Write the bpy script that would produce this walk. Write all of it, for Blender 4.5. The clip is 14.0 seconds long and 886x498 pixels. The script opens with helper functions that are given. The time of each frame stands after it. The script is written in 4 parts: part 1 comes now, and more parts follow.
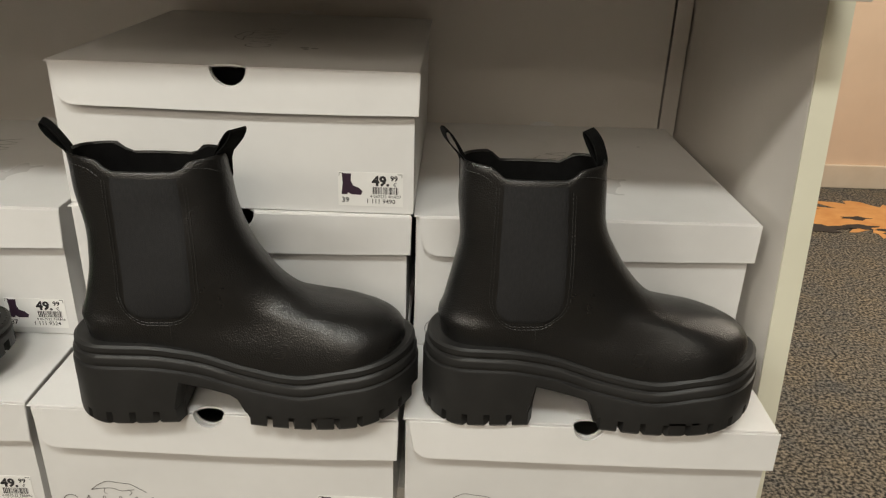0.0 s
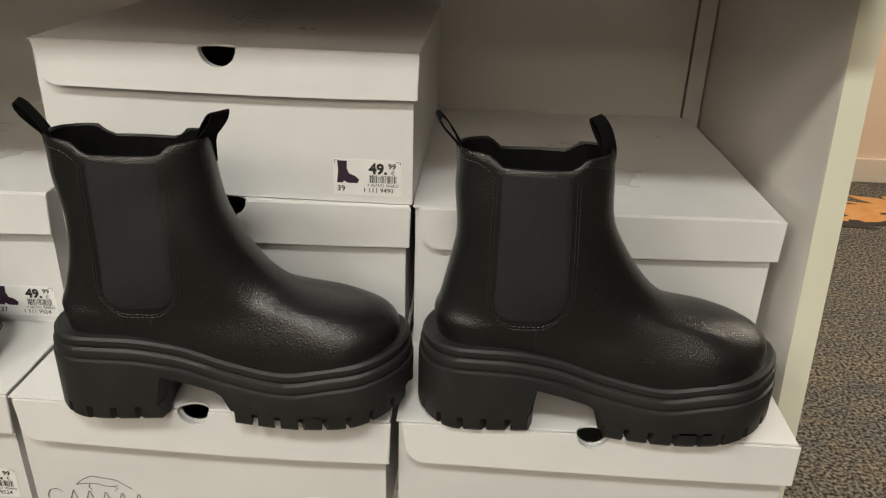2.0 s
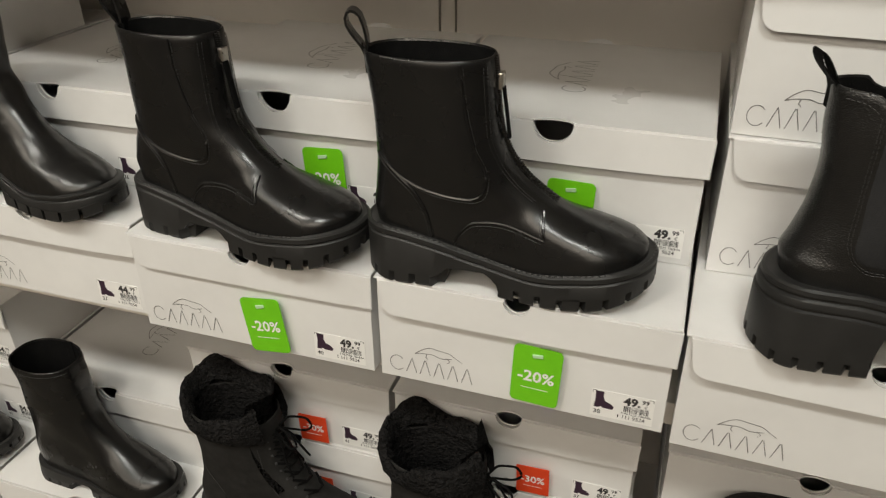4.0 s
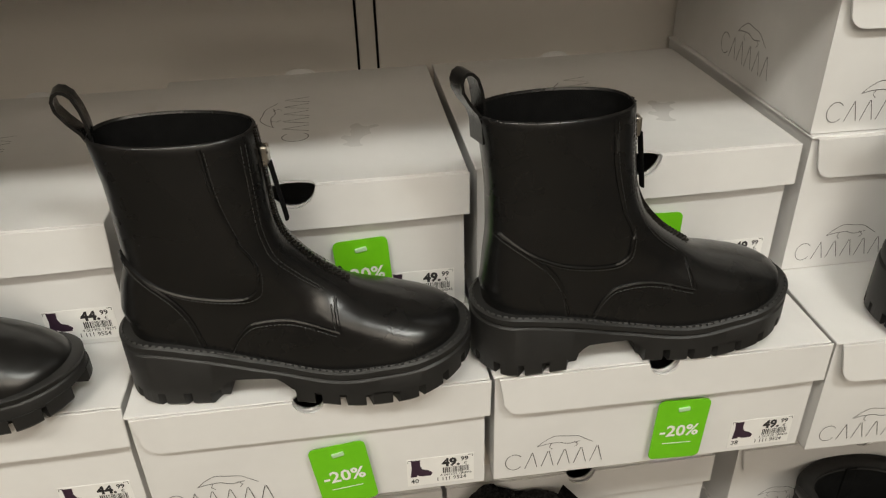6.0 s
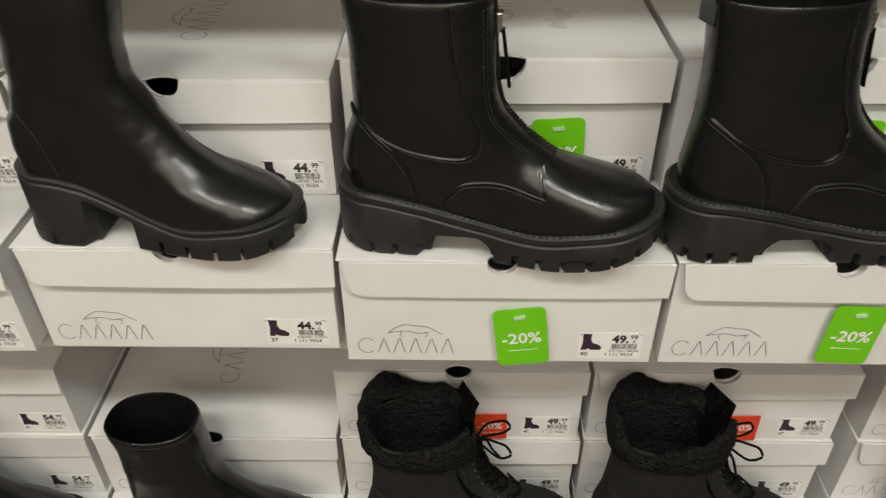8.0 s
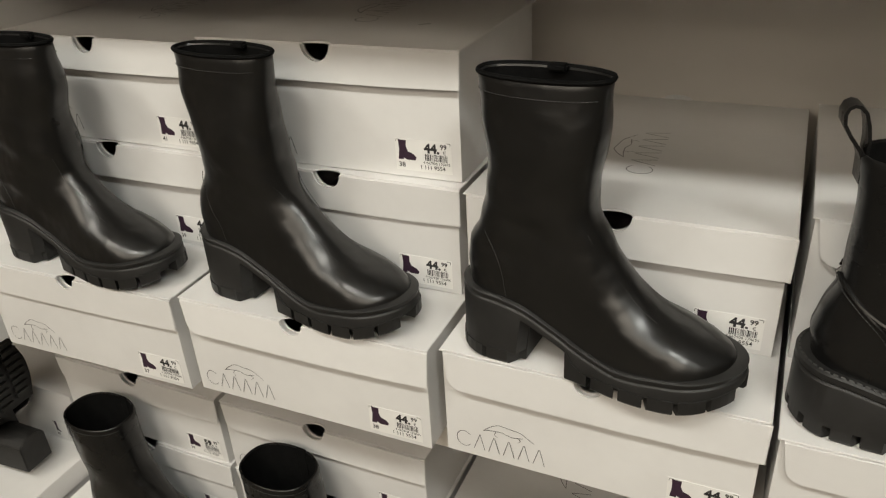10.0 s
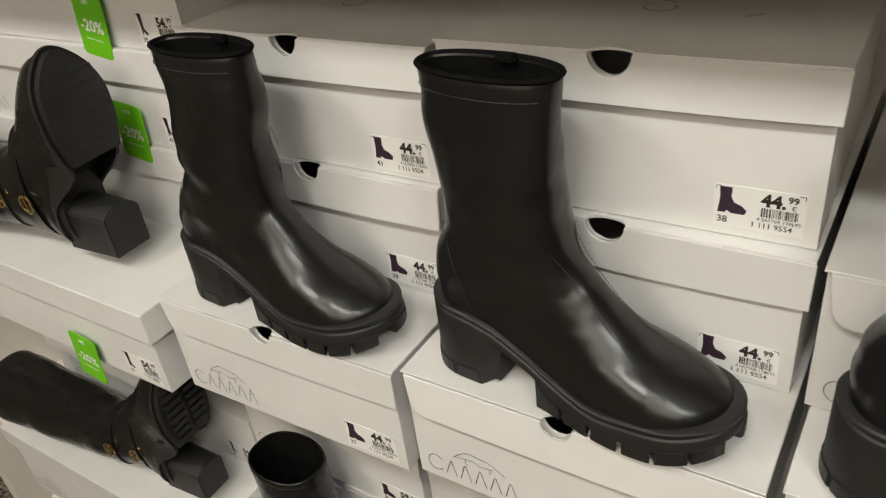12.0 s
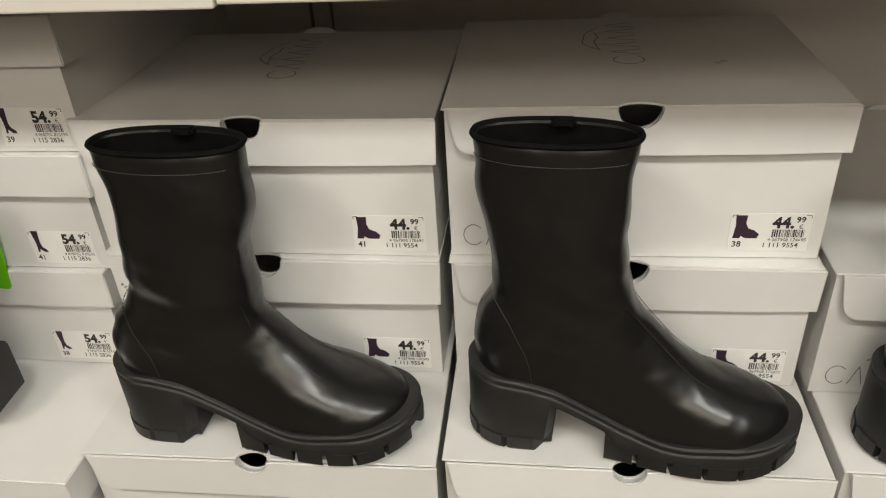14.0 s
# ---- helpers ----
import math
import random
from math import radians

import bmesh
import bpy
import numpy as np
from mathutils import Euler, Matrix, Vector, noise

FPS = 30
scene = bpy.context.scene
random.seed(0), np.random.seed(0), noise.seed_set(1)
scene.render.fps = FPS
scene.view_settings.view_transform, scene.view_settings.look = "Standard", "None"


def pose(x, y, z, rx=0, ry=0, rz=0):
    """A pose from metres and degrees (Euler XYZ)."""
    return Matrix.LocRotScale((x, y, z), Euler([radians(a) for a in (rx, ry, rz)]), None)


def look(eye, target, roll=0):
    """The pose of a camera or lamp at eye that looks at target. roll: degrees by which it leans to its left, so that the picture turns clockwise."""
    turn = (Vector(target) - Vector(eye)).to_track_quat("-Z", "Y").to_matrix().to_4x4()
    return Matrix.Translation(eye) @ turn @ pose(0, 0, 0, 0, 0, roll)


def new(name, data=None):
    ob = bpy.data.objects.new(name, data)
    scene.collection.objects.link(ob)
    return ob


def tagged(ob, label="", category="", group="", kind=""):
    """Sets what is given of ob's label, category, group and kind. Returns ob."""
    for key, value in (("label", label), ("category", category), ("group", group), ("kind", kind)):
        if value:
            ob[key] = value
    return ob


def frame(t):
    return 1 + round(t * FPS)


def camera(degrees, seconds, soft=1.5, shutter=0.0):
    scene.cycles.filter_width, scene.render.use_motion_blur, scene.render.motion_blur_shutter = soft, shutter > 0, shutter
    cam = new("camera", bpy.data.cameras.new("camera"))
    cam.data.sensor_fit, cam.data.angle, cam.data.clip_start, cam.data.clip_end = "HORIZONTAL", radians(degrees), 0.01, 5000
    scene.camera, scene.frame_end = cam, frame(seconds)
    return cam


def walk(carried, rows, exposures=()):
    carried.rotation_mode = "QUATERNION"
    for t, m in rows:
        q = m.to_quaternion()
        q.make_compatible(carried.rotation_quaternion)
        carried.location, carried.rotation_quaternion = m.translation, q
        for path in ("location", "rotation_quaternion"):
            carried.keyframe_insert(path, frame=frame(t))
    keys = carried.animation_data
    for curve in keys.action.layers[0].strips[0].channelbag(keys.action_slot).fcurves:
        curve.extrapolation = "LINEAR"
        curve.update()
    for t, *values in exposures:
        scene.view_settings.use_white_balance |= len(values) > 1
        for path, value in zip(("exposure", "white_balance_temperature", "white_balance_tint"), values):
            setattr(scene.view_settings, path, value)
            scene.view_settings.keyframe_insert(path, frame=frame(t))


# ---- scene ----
cam = camera(60.1, 14.0, 1.2, 0.12)
PATH = [
    (0, (-0.019, 0.002, 1.44), (0.005, 1.823, 0.613), 2.0),
    (0.5, (-0.005, 0.035, 1.43), (-0.023, 1.855, 0.6), 2.1),
    (1, (0.007, 0.039, 1.431), (-0.017, 1.857, 0.597), 2.1),
    (1.5, (0.016, 0.038, 1.429), (-0.01, 1.852, 0.586), 2.1),
    (2, (0.009, 0.04, 1.427), (-0.045, 1.848, 0.573), 1.9),
    (2.5, (-0.027, 0.038, 1.425), (-0.275, 1.812, 0.535), 0.5),
    (3, (-0.111, 0.017, 1.421), (-0.564, 1.734, 0.502), 0.0),
    (3.5, (-0.262, -0.026, 1.436), (-0.804, 1.637, 0.468), 0.0),
    (3.7, (-0.325, -0.037, 1.431), (-0.903, 1.599, 0.436), -0.4),
    (5.8, (-0.776, 0.091, 1.447), (-0.631, 1.8, 0.418), -1.8),
    (6, (-0.797, 0.085, 1.448), (-0.582, 1.784, 0.414), -1.6),
    (6.5, (-0.825, 0.067, 1.444), (-0.539, 1.732, 0.373), -0.8),
    (7, (-0.835, 0.055, 1.437), (-0.551, 1.651, 0.266), 0.2),
    (7.5, (-0.853, 0.046, 1.433), (-0.65, 1.617, 0.213), 0.6),
    (8, (-0.894, 0.038, 1.433), (-0.924, 1.638, 0.234), -0.4),
    (8.5, (-0.958, 0.022, 1.429), (-1.261, 1.648, 0.304), -0.7),
    (9, (-0.979, 0.039, 1.425), (-1.557, 1.677, 0.433), -1.7),
    (9.2, (-0.995, 0.043, 1.431), (-1.64, 1.687, 0.493), -2.2),
    (11.3, (-1.149, 0.145, 1.463), (-2.018, 1.621, 0.432), -5.0),
    (11.5, (-1.186, 0.169, 1.466), (-2.101, 1.615, 0.431), -6.0),
    (12, (-1.27, 0.202, 1.455), (-2.277, 1.567, 0.396), -7.8),
    (12.5, (-1.388, 0.214, 1.476), (-2.289, 1.633, 0.392), -7.7),
    (13, (-1.491, 0.201, 1.492), (-2.166, 1.75, 0.422), -6.7),
    (13.5, (-1.522, 0.171, 1.494), (-1.931, 1.814, 0.43), -5.1),
    (14, (-1.538, 0.151, 1.488), (-1.803, 1.834, 0.441), -3.7),
]
walk(cam, [(t, look(eye, target, roll)) for t, eye, target, roll in PATH])

LAMP_NEAR, LAMP_FAR = 23.3, 39

# ---- light ----
world = bpy.data.worlds.new("shop_world")
scene.world = world
world.use_nodes = True
world.node_tree.nodes["Background"].inputs[0].default_value = (0.9, 0.85, 0.8, 1)
world.node_tree.nodes["Background"].inputs[1].default_value = 0.02


def ceiling_lamp(x, y, length, width, watts, colour):
    """A long lamp under the ceiling, shining straight down."""
    data = bpy.data.lights.new("ceiling_lamp", "AREA")
    data.shape, data.size, data.size_y = "RECTANGLE", length, width
    data.energy, data.color = watts, colour
    ob = new("ceiling_lamp", data)
    ob.matrix_world = pose(x, y, 2.93)
    return ob


WARM, CLEAN = (1.0, 0.89, 0.735), (0.96, 0.97, 0.90)
for lx, share, tone in ((-2.5, 0.80, (1.0, 0.955, 0.84)), (-1.3, 0.90, (0.985, 0.965, 0.87)), (-0.1, 1.10, CLEAN)):
    ceiling_lamp(lx, -0.66, 0.50, 0.28, LAMP_NEAR * share, tone)
for lx in (-2.4, -0.2):
    ceiling_lamp(lx, -2.2, 1.5, 1.2, LAMP_FAR, WARM)
ceiling_lamp(-1.0, -3.9, 3.0, 1.2, LAMP_FAR * 1.3, WARM)
# Fill lamp, added only to brighten the peach wall and the carpet before it.
ceiling_lamp(2.4, 2.2, 1.4, 0.4, 95, WARM)

# ---- materials ----


def ramp(nt, fac, stops):
    n = nt.nodes.new("ShaderNodeValToRGB")
    while len(n.color_ramp.elements) < len(stops):
        n.color_ramp.elements.new(0.5)
    for e, (p, c) in zip(n.color_ramp.elements, stops):
        e.position, e.color = p, (*c, 1)
    nt.links.new(fac, n.inputs[0])
    return n.outputs[0]


def tex(nt, kind, scale, detail=3.0, rough=0.55, stretch=(1, 1, 1), coord="Object"):
    tc = nt.nodes.new("ShaderNodeTexCoord")
    mp = nt.nodes.new("ShaderNodeMapping")
    mp.inputs["Scale"].default_value = stretch
    nt.links.new(tc.outputs[coord], mp.inputs[0])
    if kind == "noise":
        n = nt.nodes.new("ShaderNodeTexNoise")
        n.inputs["Detail"].default_value, n.inputs["Roughness"].default_value = detail, rough
        out = n.outputs[0]
    else:
        n = nt.nodes.new("ShaderNodeTexVoronoi")
        out = n.outputs[0]
    n.inputs["Scale"].default_value = scale
    nt.links.new(mp.outputs[0], n.inputs["Vector"])
    return out


def mat(name, low, high, scale, rough, bumps=(), spec=0.5, metal=0.0, rough_var=0.1, rough_scale=None, coat=0.0, random_tint=0.0, stretch=(1, 1, 1), span=(0.3, 0.7)):
    """Colour between low and high by noise; bumps: (kind, scale, strength, distance)."""
    m = bpy.data.materials.new(name)
    m.use_nodes = True
    nt = m.node_tree
    b = nt.nodes["Principled BSDF"]
    col = ramp(nt, tex(nt, "noise", scale, 5, 0.6, stretch), [(span[0], low), (span[1], high)])
    if random_tint:
        info = nt.nodes.new("ShaderNodeObjectInfo")
        hsv = nt.nodes.new("ShaderNodeHueSaturation")
        mr = nt.nodes.new("ShaderNodeMapRange")
        mr.inputs[3].default_value, mr.inputs[4].default_value = 1 - random_tint, 1 + random_tint * 0.4
        nt.links.new(info.outputs["Random"], mr.inputs[0])
        nt.links.new(mr.outputs[0], hsv.inputs["Value"])
        nt.links.new(col, hsv.inputs["Color"])
        col = hsv.outputs[0]
    nt.links.new(col, b.inputs["Base Color"])
    mr = nt.nodes.new("ShaderNodeMapRange")
    mr.inputs[3].default_value, mr.inputs[4].default_value = max(0.02, rough - rough_var), min(1, rough + rough_var)
    nt.links.new(tex(nt, "noise", rough_scale or scale * 0.6, 4), mr.inputs[0])
    nt.links.new(mr.outputs[0], b.inputs["Roughness"])
    b.inputs["Specular IOR Level"].default_value = spec
    b.inputs["Metallic"].default_value = metal
    b.inputs["Coat Weight"].default_value = coat
    normal = None
    for kind, s, strength, dist in bumps:
        n = nt.nodes.new("ShaderNodeBump")
        n.inputs["Strength"].default_value, n.inputs["Distance"].default_value = strength, dist
        nt.links.new(tex(nt, kind, s, 3), n.inputs["Height"])
        if normal:
            nt.links.new(normal, n.inputs["Normal"])
        normal = n.outputs[0]
    if normal:
        nt.links.new(normal, b.inputs["Normal"])
    return m


CARD = mat("white_cardboard", (0.70, 0.69, 0.68), (0.77, 0.762, 0.752), 9, 0.31, [("noise", 14, 0.12, 0.004), ("noise", 600, 0.05, 0.0004)], 0.45, random_tint=0.05)
BOARD = mat("white_laminate", (0.70, 0.66, 0.61), (0.76, 0.72, 0.67), 4, 0.42, [("noise", 300, 0.05, 0.0005)])
EDGE = mat("cream_edge_band", (0.74, 0.72, 0.58), (0.80, 0.78, 0.64), 5, 0.4, [("noise", 200, 0.05, 0.0005)])
GAP = mat("black_gap", (0.01, 0.01, 0.01), (0.02, 0.02, 0.02), 20, 0.8)
PEBBLE = mat("grained_black_leather", (0.0055, 0.0055, 0.0055), (0.009, 0.0087, 0.0087), 30, 0.29, [("voronoi", 760, 0.42, 0.0007), ("noise", 30, 0.2, 0.004)], 0.6, rough_var=0.05)
SMOOTH = mat("smooth_black_leather", (0.005, 0.005, 0.005), (0.008, 0.0078, 0.0078), 22, 0.27, [("noise", 24, 0.14, 0.006), ("noise", 900, 0.08, 0.0004)], 0.5, rough_var=0.06)
STRETCH = mat("shiny_stretch_leather", (0.0045, 0.0045, 0.0045), (0.0075, 0.0073, 0.007), 16, 0.30, [("noise", 11, 0.42, 0.016), ("noise", 38, 0.08, 0.003), ("noise", 700, 0.06, 0.0004)], 0.6, rough_var=0.08)
ELASTIC = mat("black_elastic_web", (0.013, 0.013, 0.014), (0.020, 0.020, 0.021), 500, 0.7, [("noise", 1100, 0.5, 0.0006)], 0.3, stretch=(1.5, 1.5, 0.4))
RUBBER = mat("black_rubber", (0.012, 0.0118, 0.0115), (0.021, 0.0205, 0.020), 25, 0.5, [("noise", 500, 0.15, 0.0004)], 0.4)
LINING = mat("black_textile_lining", (0.003, 0.003, 0.003), (0.006, 0.006, 0.006), 80, 0.9, [("noise", 700, 0.5, 0.0008)], 0.1)
THREAD = mat("dark_grey_thread", (0.020, 0.0195, 0.019), (0.034, 0.033, 0.031), 200, 0.6)
FLEECE = mat("black_teddy_fleece", (0.006, 0.006, 0.006), (0.018, 0.017, 0.017), 160, 0.95, [("voronoi", 260, 1.0, 0.004), ("noise", 120, 0.9, 0.006)], 0.1)
SUEDE = mat("black_nubuck", (0.011, 0.0105, 0.010), (0.020, 0.019, 0.018), 70, 0.8, [("noise", 500, 0.3, 0.0006)], 0.2)
STEEL = mat("nickel_zip_metal", (0.45, 0.43, 0.40), (0.6, 0.58, 0.54), 200, 0.28, metal=1.0)
GUNMETAL = mat("dark_zip_metal", (0.05, 0.048, 0.045), (0.09, 0.086, 0.08), 200, 0.35, metal=1.0)
BRASS = mat("golden_buckle_metal", (0.62, 0.42, 0.16), (0.75, 0.54, 0.25), 200, 0.25, metal=1.0)
INK = mat("grey_print_ink", (0.075, 0.07, 0.07), (0.10, 0.095, 0.095), 300, 0.5)
BLACK_INK = mat("black_print_ink", (0.015, 0.014, 0.015), (0.025, 0.023, 0.025), 300, 0.5)
PLUM = mat("dark_plum_print", (0.030, 0.014, 0.028), (0.045, 0.022, 0.042), 300, 0.5)
STICKER = mat("white_sticker_paper", (0.80, 0.79, 0.77), (0.84, 0.83, 0.81), 60, 0.5)
GREEN = mat("bright_green_card", (0.150, 0.53, 0.008), (0.170, 0.57, 0.010), 60, 0.42)
RED = mat("orange_red_card", (0.72, 0.060, 0.016), (0.78, 0.075, 0.022), 60, 0.45)
CLEAR = mat("milky_plastic_hook", (0.42, 0.66, 0.36), (0.52, 0.74, 0.46), 200, 0.2, coat=0.5)
PEACH = mat("peach_painted_wall", (0.72, 0.55, 0.41), (0.78, 0.60, 0.45), 3, 0.7, [("noise", 90, 0.2, 0.001)])
SKIRT = mat("pale_skirting", (0.70, 0.60, 0.48), (0.76, 0.66, 0.54), 6, 0.5)
CEIL = mat("ceiling_paint", (0.72, 0.70, 0.66), (0.78, 0.76, 0.72), 3, 0.8)
# For the added, unseen walls: dark so that the black leather reflects little.
DARK_WALL = mat("dark_unseen_wall", (0.13, 0.11, 0.09), (0.20, 0.17, 0.14), 2, 0.7)


def carpet_material():
    m = mat("speckled_brown_carpet", (0.040, 0.040, 0.039), (0.33, 0.30, 0.255), 95, 0.95, [("noise", 220, 1.0, 0.006)], 0.1, span=(0.42, 0.62))
    nt = m.node_tree
    b = nt.nodes["Principled BSDF"]
    src = b.inputs["Base Color"].links[0].from_socket
    blot = ramp(nt, tex(nt, "noise", 5.5, 4, 0.7), [(0.35, (0.78, 0.82, 0.88)), (0.65, (1.12, 1.04, 0.92))])
    mix = nt.nodes.new("ShaderNodeMix")
    mix.data_type, mix.blend_type = "RGBA", "MULTIPLY"
    mix.inputs["Factor"].default_value = 1.0
    nt.links.new(src, mix.inputs[6])
    nt.links.new(blot, mix.inputs[7])
    nt.links.new(mix.outputs[2], b.inputs["Base Color"])
    return m


CARPET = carpet_material()
LEAF = mat("orange_printed_vinyl", (0.62, 0.27, 0.075), (0.76, 0.40, 0.14), 9, 0.5)
LEAF_DARK = mat("black_printed_vinyl", (0.012, 0.012, 0.014), (0.03, 0.03, 0.034), 30, 0.5)

# ---- mesh helpers ----


def mesh_of(bm, name, material, smooth=False):
    bmesh.ops.recalc_face_normals(bm, faces=bm.faces)
    me = bpy.data.meshes.new(name)
    bm.to_mesh(me)
    bm.free()
    me.materials.append(material)
    if smooth:
        me.polygons.foreach_set("use_smooth", [True] * len(me.polygons))
        me.set_sharp_from_angle(angle=radians(smooth if smooth is not True else 40))
    return me


def put(name, me, parent=None, m=None, label=""):
    ob = new(name, me)
    if parent:
        ob.parent = parent
    if m is not None:
        ob.matrix_basis = m
    return tagged(ob, label) if label else ob


def part(name, bm, material, parent, label="", smooth=False, m=None):
    return put(name, mesh_of(bm, name, material, smooth), parent, m, label)


def thing(name, m, label, category, group="", kind=""):
    ob = new(name)
    ob.empty_display_size = 0.05
    ob.matrix_basis = m
    return tagged(ob, label, category, group, kind)


def add_box(bm, x0, x1, y0, y1, z0, z1):
    v = [bm.verts.new((x, y, z)) for x in (x0, x1) for y in (y0, y1) for z in (z0, z1)]
    for f in ((0, 1, 3, 2), (4, 6, 7, 5), (0, 4, 5, 1), (2, 3, 7, 6), (0, 2, 6, 4), (1, 5, 7, 3)):
        bm.faces.new([v[i] for i in f])
    return v


def box_bm(x0, x1, y0, y1, z0, z1, bevel=0.0):
    bm = bmesh.new()
    add_box(bm, x0, x1, y0, y1, z0, z1)
    if bevel:
        bmesh.ops.bevel(bm, geom=list(bm.edges), offset=bevel, segments=2, affect="EDGES", profile=0.5)
    return bm


def plate(bm, outline, place, thick):
    """A plate from a flat outline of (u, v); place(u, v, w) gives the point, w runs from 0 to thick."""
    a = [bm.verts.new(place(u, v, 0)) for u, v in outline]
    b = [bm.verts.new(place(u, v, thick)) for u, v in outline]
    bm.faces.new(a)
    bm.faces.new(b[::-1])
    n = len(a)
    for i in range(n):
        bm.faces.new((a[i], b[i], b[(i + 1) % n], a[(i + 1) % n]))


def arc(cx, cy, r, a0, a1, n, ry=None):
    return [(cx + r * math.cos(radians(a0 + (a1 - a0) * i / n)), cy + (ry or r) * math.sin(radians(a0 + (a1 - a0) * i / n))) for i in range(n + 1)]


def ribbon(bm, pts, width, place, closed=False):
    """A thin drawn line through (u, v) points."""
    n = len(pts)
    sides = []
    for i in range(n):
        p = Vector(pts[(i - 1) % n] if closed or i else pts[0])
        q = Vector(pts[(i + 1) % n] if closed or i < n - 1 else pts[-1])
        d = (q - p)
        d = Vector((-d.y, d.x)).normalized() * width / 2
        c = Vector(pts[i])
        sides.append((bm.verts.new(place(*(c + d), 0)), bm.verts.new(place(*(c - d), 0))))
    for i in range(n if closed else n - 1):
        (a, b), (c, d) = sides[i], sides[(i + 1) % n]
        bm.faces.new((a, b, d, c))


TEXTS = {}


def text_mesh(words, size, material, bold=0.0, align="LEFT"):
    """A flat mesh of the words in the xy plane, made once for each text."""
    key = (words, size, material.name, bold, align)
    if key not in TEXTS:
        cu = bpy.data.curves.new("text", "FONT")
        cu.body, cu.size, cu.offset, cu.align_x = words, size, bold, align
        cu.resolution_u = 2
        ob = bpy.data.objects.new("text", cu)
        scene.collection.objects.link(ob)
        dg = bpy.context.evaluated_depsgraph_get()
        me = bpy.data.meshes.new_from_object(ob.evaluated_get(dg))
        me.materials.clear()
        me.materials.append(material)
        bpy.data.objects.remove(ob)
        bpy.data.curves.remove(cu)
        TEXTS[key] = me
    return TEXTS[key]


def spline(points):
    """A smooth function through (t, value) points, t rising."""
    t = np.array([p[0] for p in points], float)
    v = np.array([p[1] for p in points], float)
    d = np.diff(v) / np.diff(t)
    m = np.concatenate([[d[0]], [0 if a * b <= 0 else 2 * a * b / (a + b) for a, b in zip(d[:-1], d[1:])], [d[-1]]])

    def at(x):
        x = min(max(x, t[0]), t[-1])
        i = min(int(np.searchsorted(t, x, "right")) - 1, len(t) - 2)
        h = t[i + 1] - t[i]
        s = (x - t[i]) / h
        return float((2 * s**3 - 3 * s**2 + 1) * v[i] + (s**3 - 2 * s**2 + s) * h * m[i] + (3 * s**2 - 2 * s**3) * v[i + 1] + (s**3 - s**2) * h * m[i + 1])
    return at


def smoothstep(a, b, x):
    s = min(max((x - a) / (b - a), 0), 1)
    return s * s * (3 - 2 * s)


# ---- the room ----


def wall(name, x0, x1, y0, y1, z0, z1, material, label, bevel=0.0):
    ob = put(name, mesh_of(box_bm(x0, x1, y0, y1, z0, z1, bevel), name, material))
    return tagged(ob, label, "wall", kind="structure")


floor = put("floor", mesh_of(box_bm(-4.5, 5.2, -5.2, 6.0, -0.1, 0.0), "floor", CARPET))
tagged(floor, "speckled dark brown and grey shop carpet", "floor", kind="structure")
ceiling = put("ceiling", mesh_of(box_bm(-4.5, 5.2, -5.2, 6.0, 3.0, 3.1), "ceiling", CEIL))
tagged(ceiling, "plain white shop ceiling", "ceiling", kind="structure")
# South, west and east are unseen, added to close the room with dark surroundings.
wall("wall_south", -4.5, 5.2, -5.3, -5.2, 0, 3, DARK_WALL, "unseen wall added to close the room, dark to dim reflections")
wall("wall_west", -4.6, -4.5, -5.2, 6.0, 0, 3, DARK_WALL, "unseen wall added to close the room, dark to dim reflections")
wall("wall_east", 5.2, 5.3, -5.2, 6.0, 0, 3, DARK_WALL, "unseen wall added to close the room, dark to dim reflections")
wall("wall_north", -4.5, 5.2, 4.21, 4.31, 0, 3, PEACH, "peach painted wall behind the shelving")
tagged(put("baseboard", mesh_of(box_bm(-4.5, 5.2, 4.19, 4.21, 0, 0.137, 0.004), "baseboard", SKIRT)), "pale cream skirting along the peach wall", "skirting", kind="structure")

# ---- the shelving unit ----
BACK = 1.045
unit = thing("shelving_unit", pose(0, 0, 0), "white laminate shoe shelving with cream edges", "shelving")
bm = bmesh.new()
side = [(0.546, 0.0), (1.09, 0.0), (1.09, 1.95), (0.751, 1.95)]
plate(bm, side, lambda u, v, w: (0.314 + w, u, v), 0.023)
bmesh.ops.bevel(bm, geom=list(bm.edges), offset=0.0015, segments=2, affect="EDGES")
part("side_panel", bm, BOARD, unit)
bm = bmesh.new()
edge = [(0.544, 0.0), (0.5465, 0.0), (0.7515, 1.95), (0.749, 1.95)]
plate(bm, edge, lambda u, v, w: (0.314 + w, u, v), 0.023)
part("edge_band", bm, EDGE, unit, "cream edge band of the side panel")
part("side_panel", box_bm(-2.90, -2.87, 0.60, 1.09, 0, 1.95, 0.0015), BOARD, unit)
# back panels between slotted uprights
joints = (0.3010, -0.764, -1.806, -2.84)
for a, b in zip(joints[:-1], joints[1:]):
    part("back_panel", box_bm(b + 0.014, a - 0.014, BACK, BACK + 0.012, 0.02, 1.95), BOARD, unit)
for j in joints:
    part("upright", box_bm(j - 0.0105, j + 0.0105, BACK + 0.001, BACK + 0.03, 0, 1.95), BOARD, unit)
part("backing", box_bm(-2.9, 0.314, BACK + 0.032, BACK + 0.045, 0, 1.95), GAP, unit)
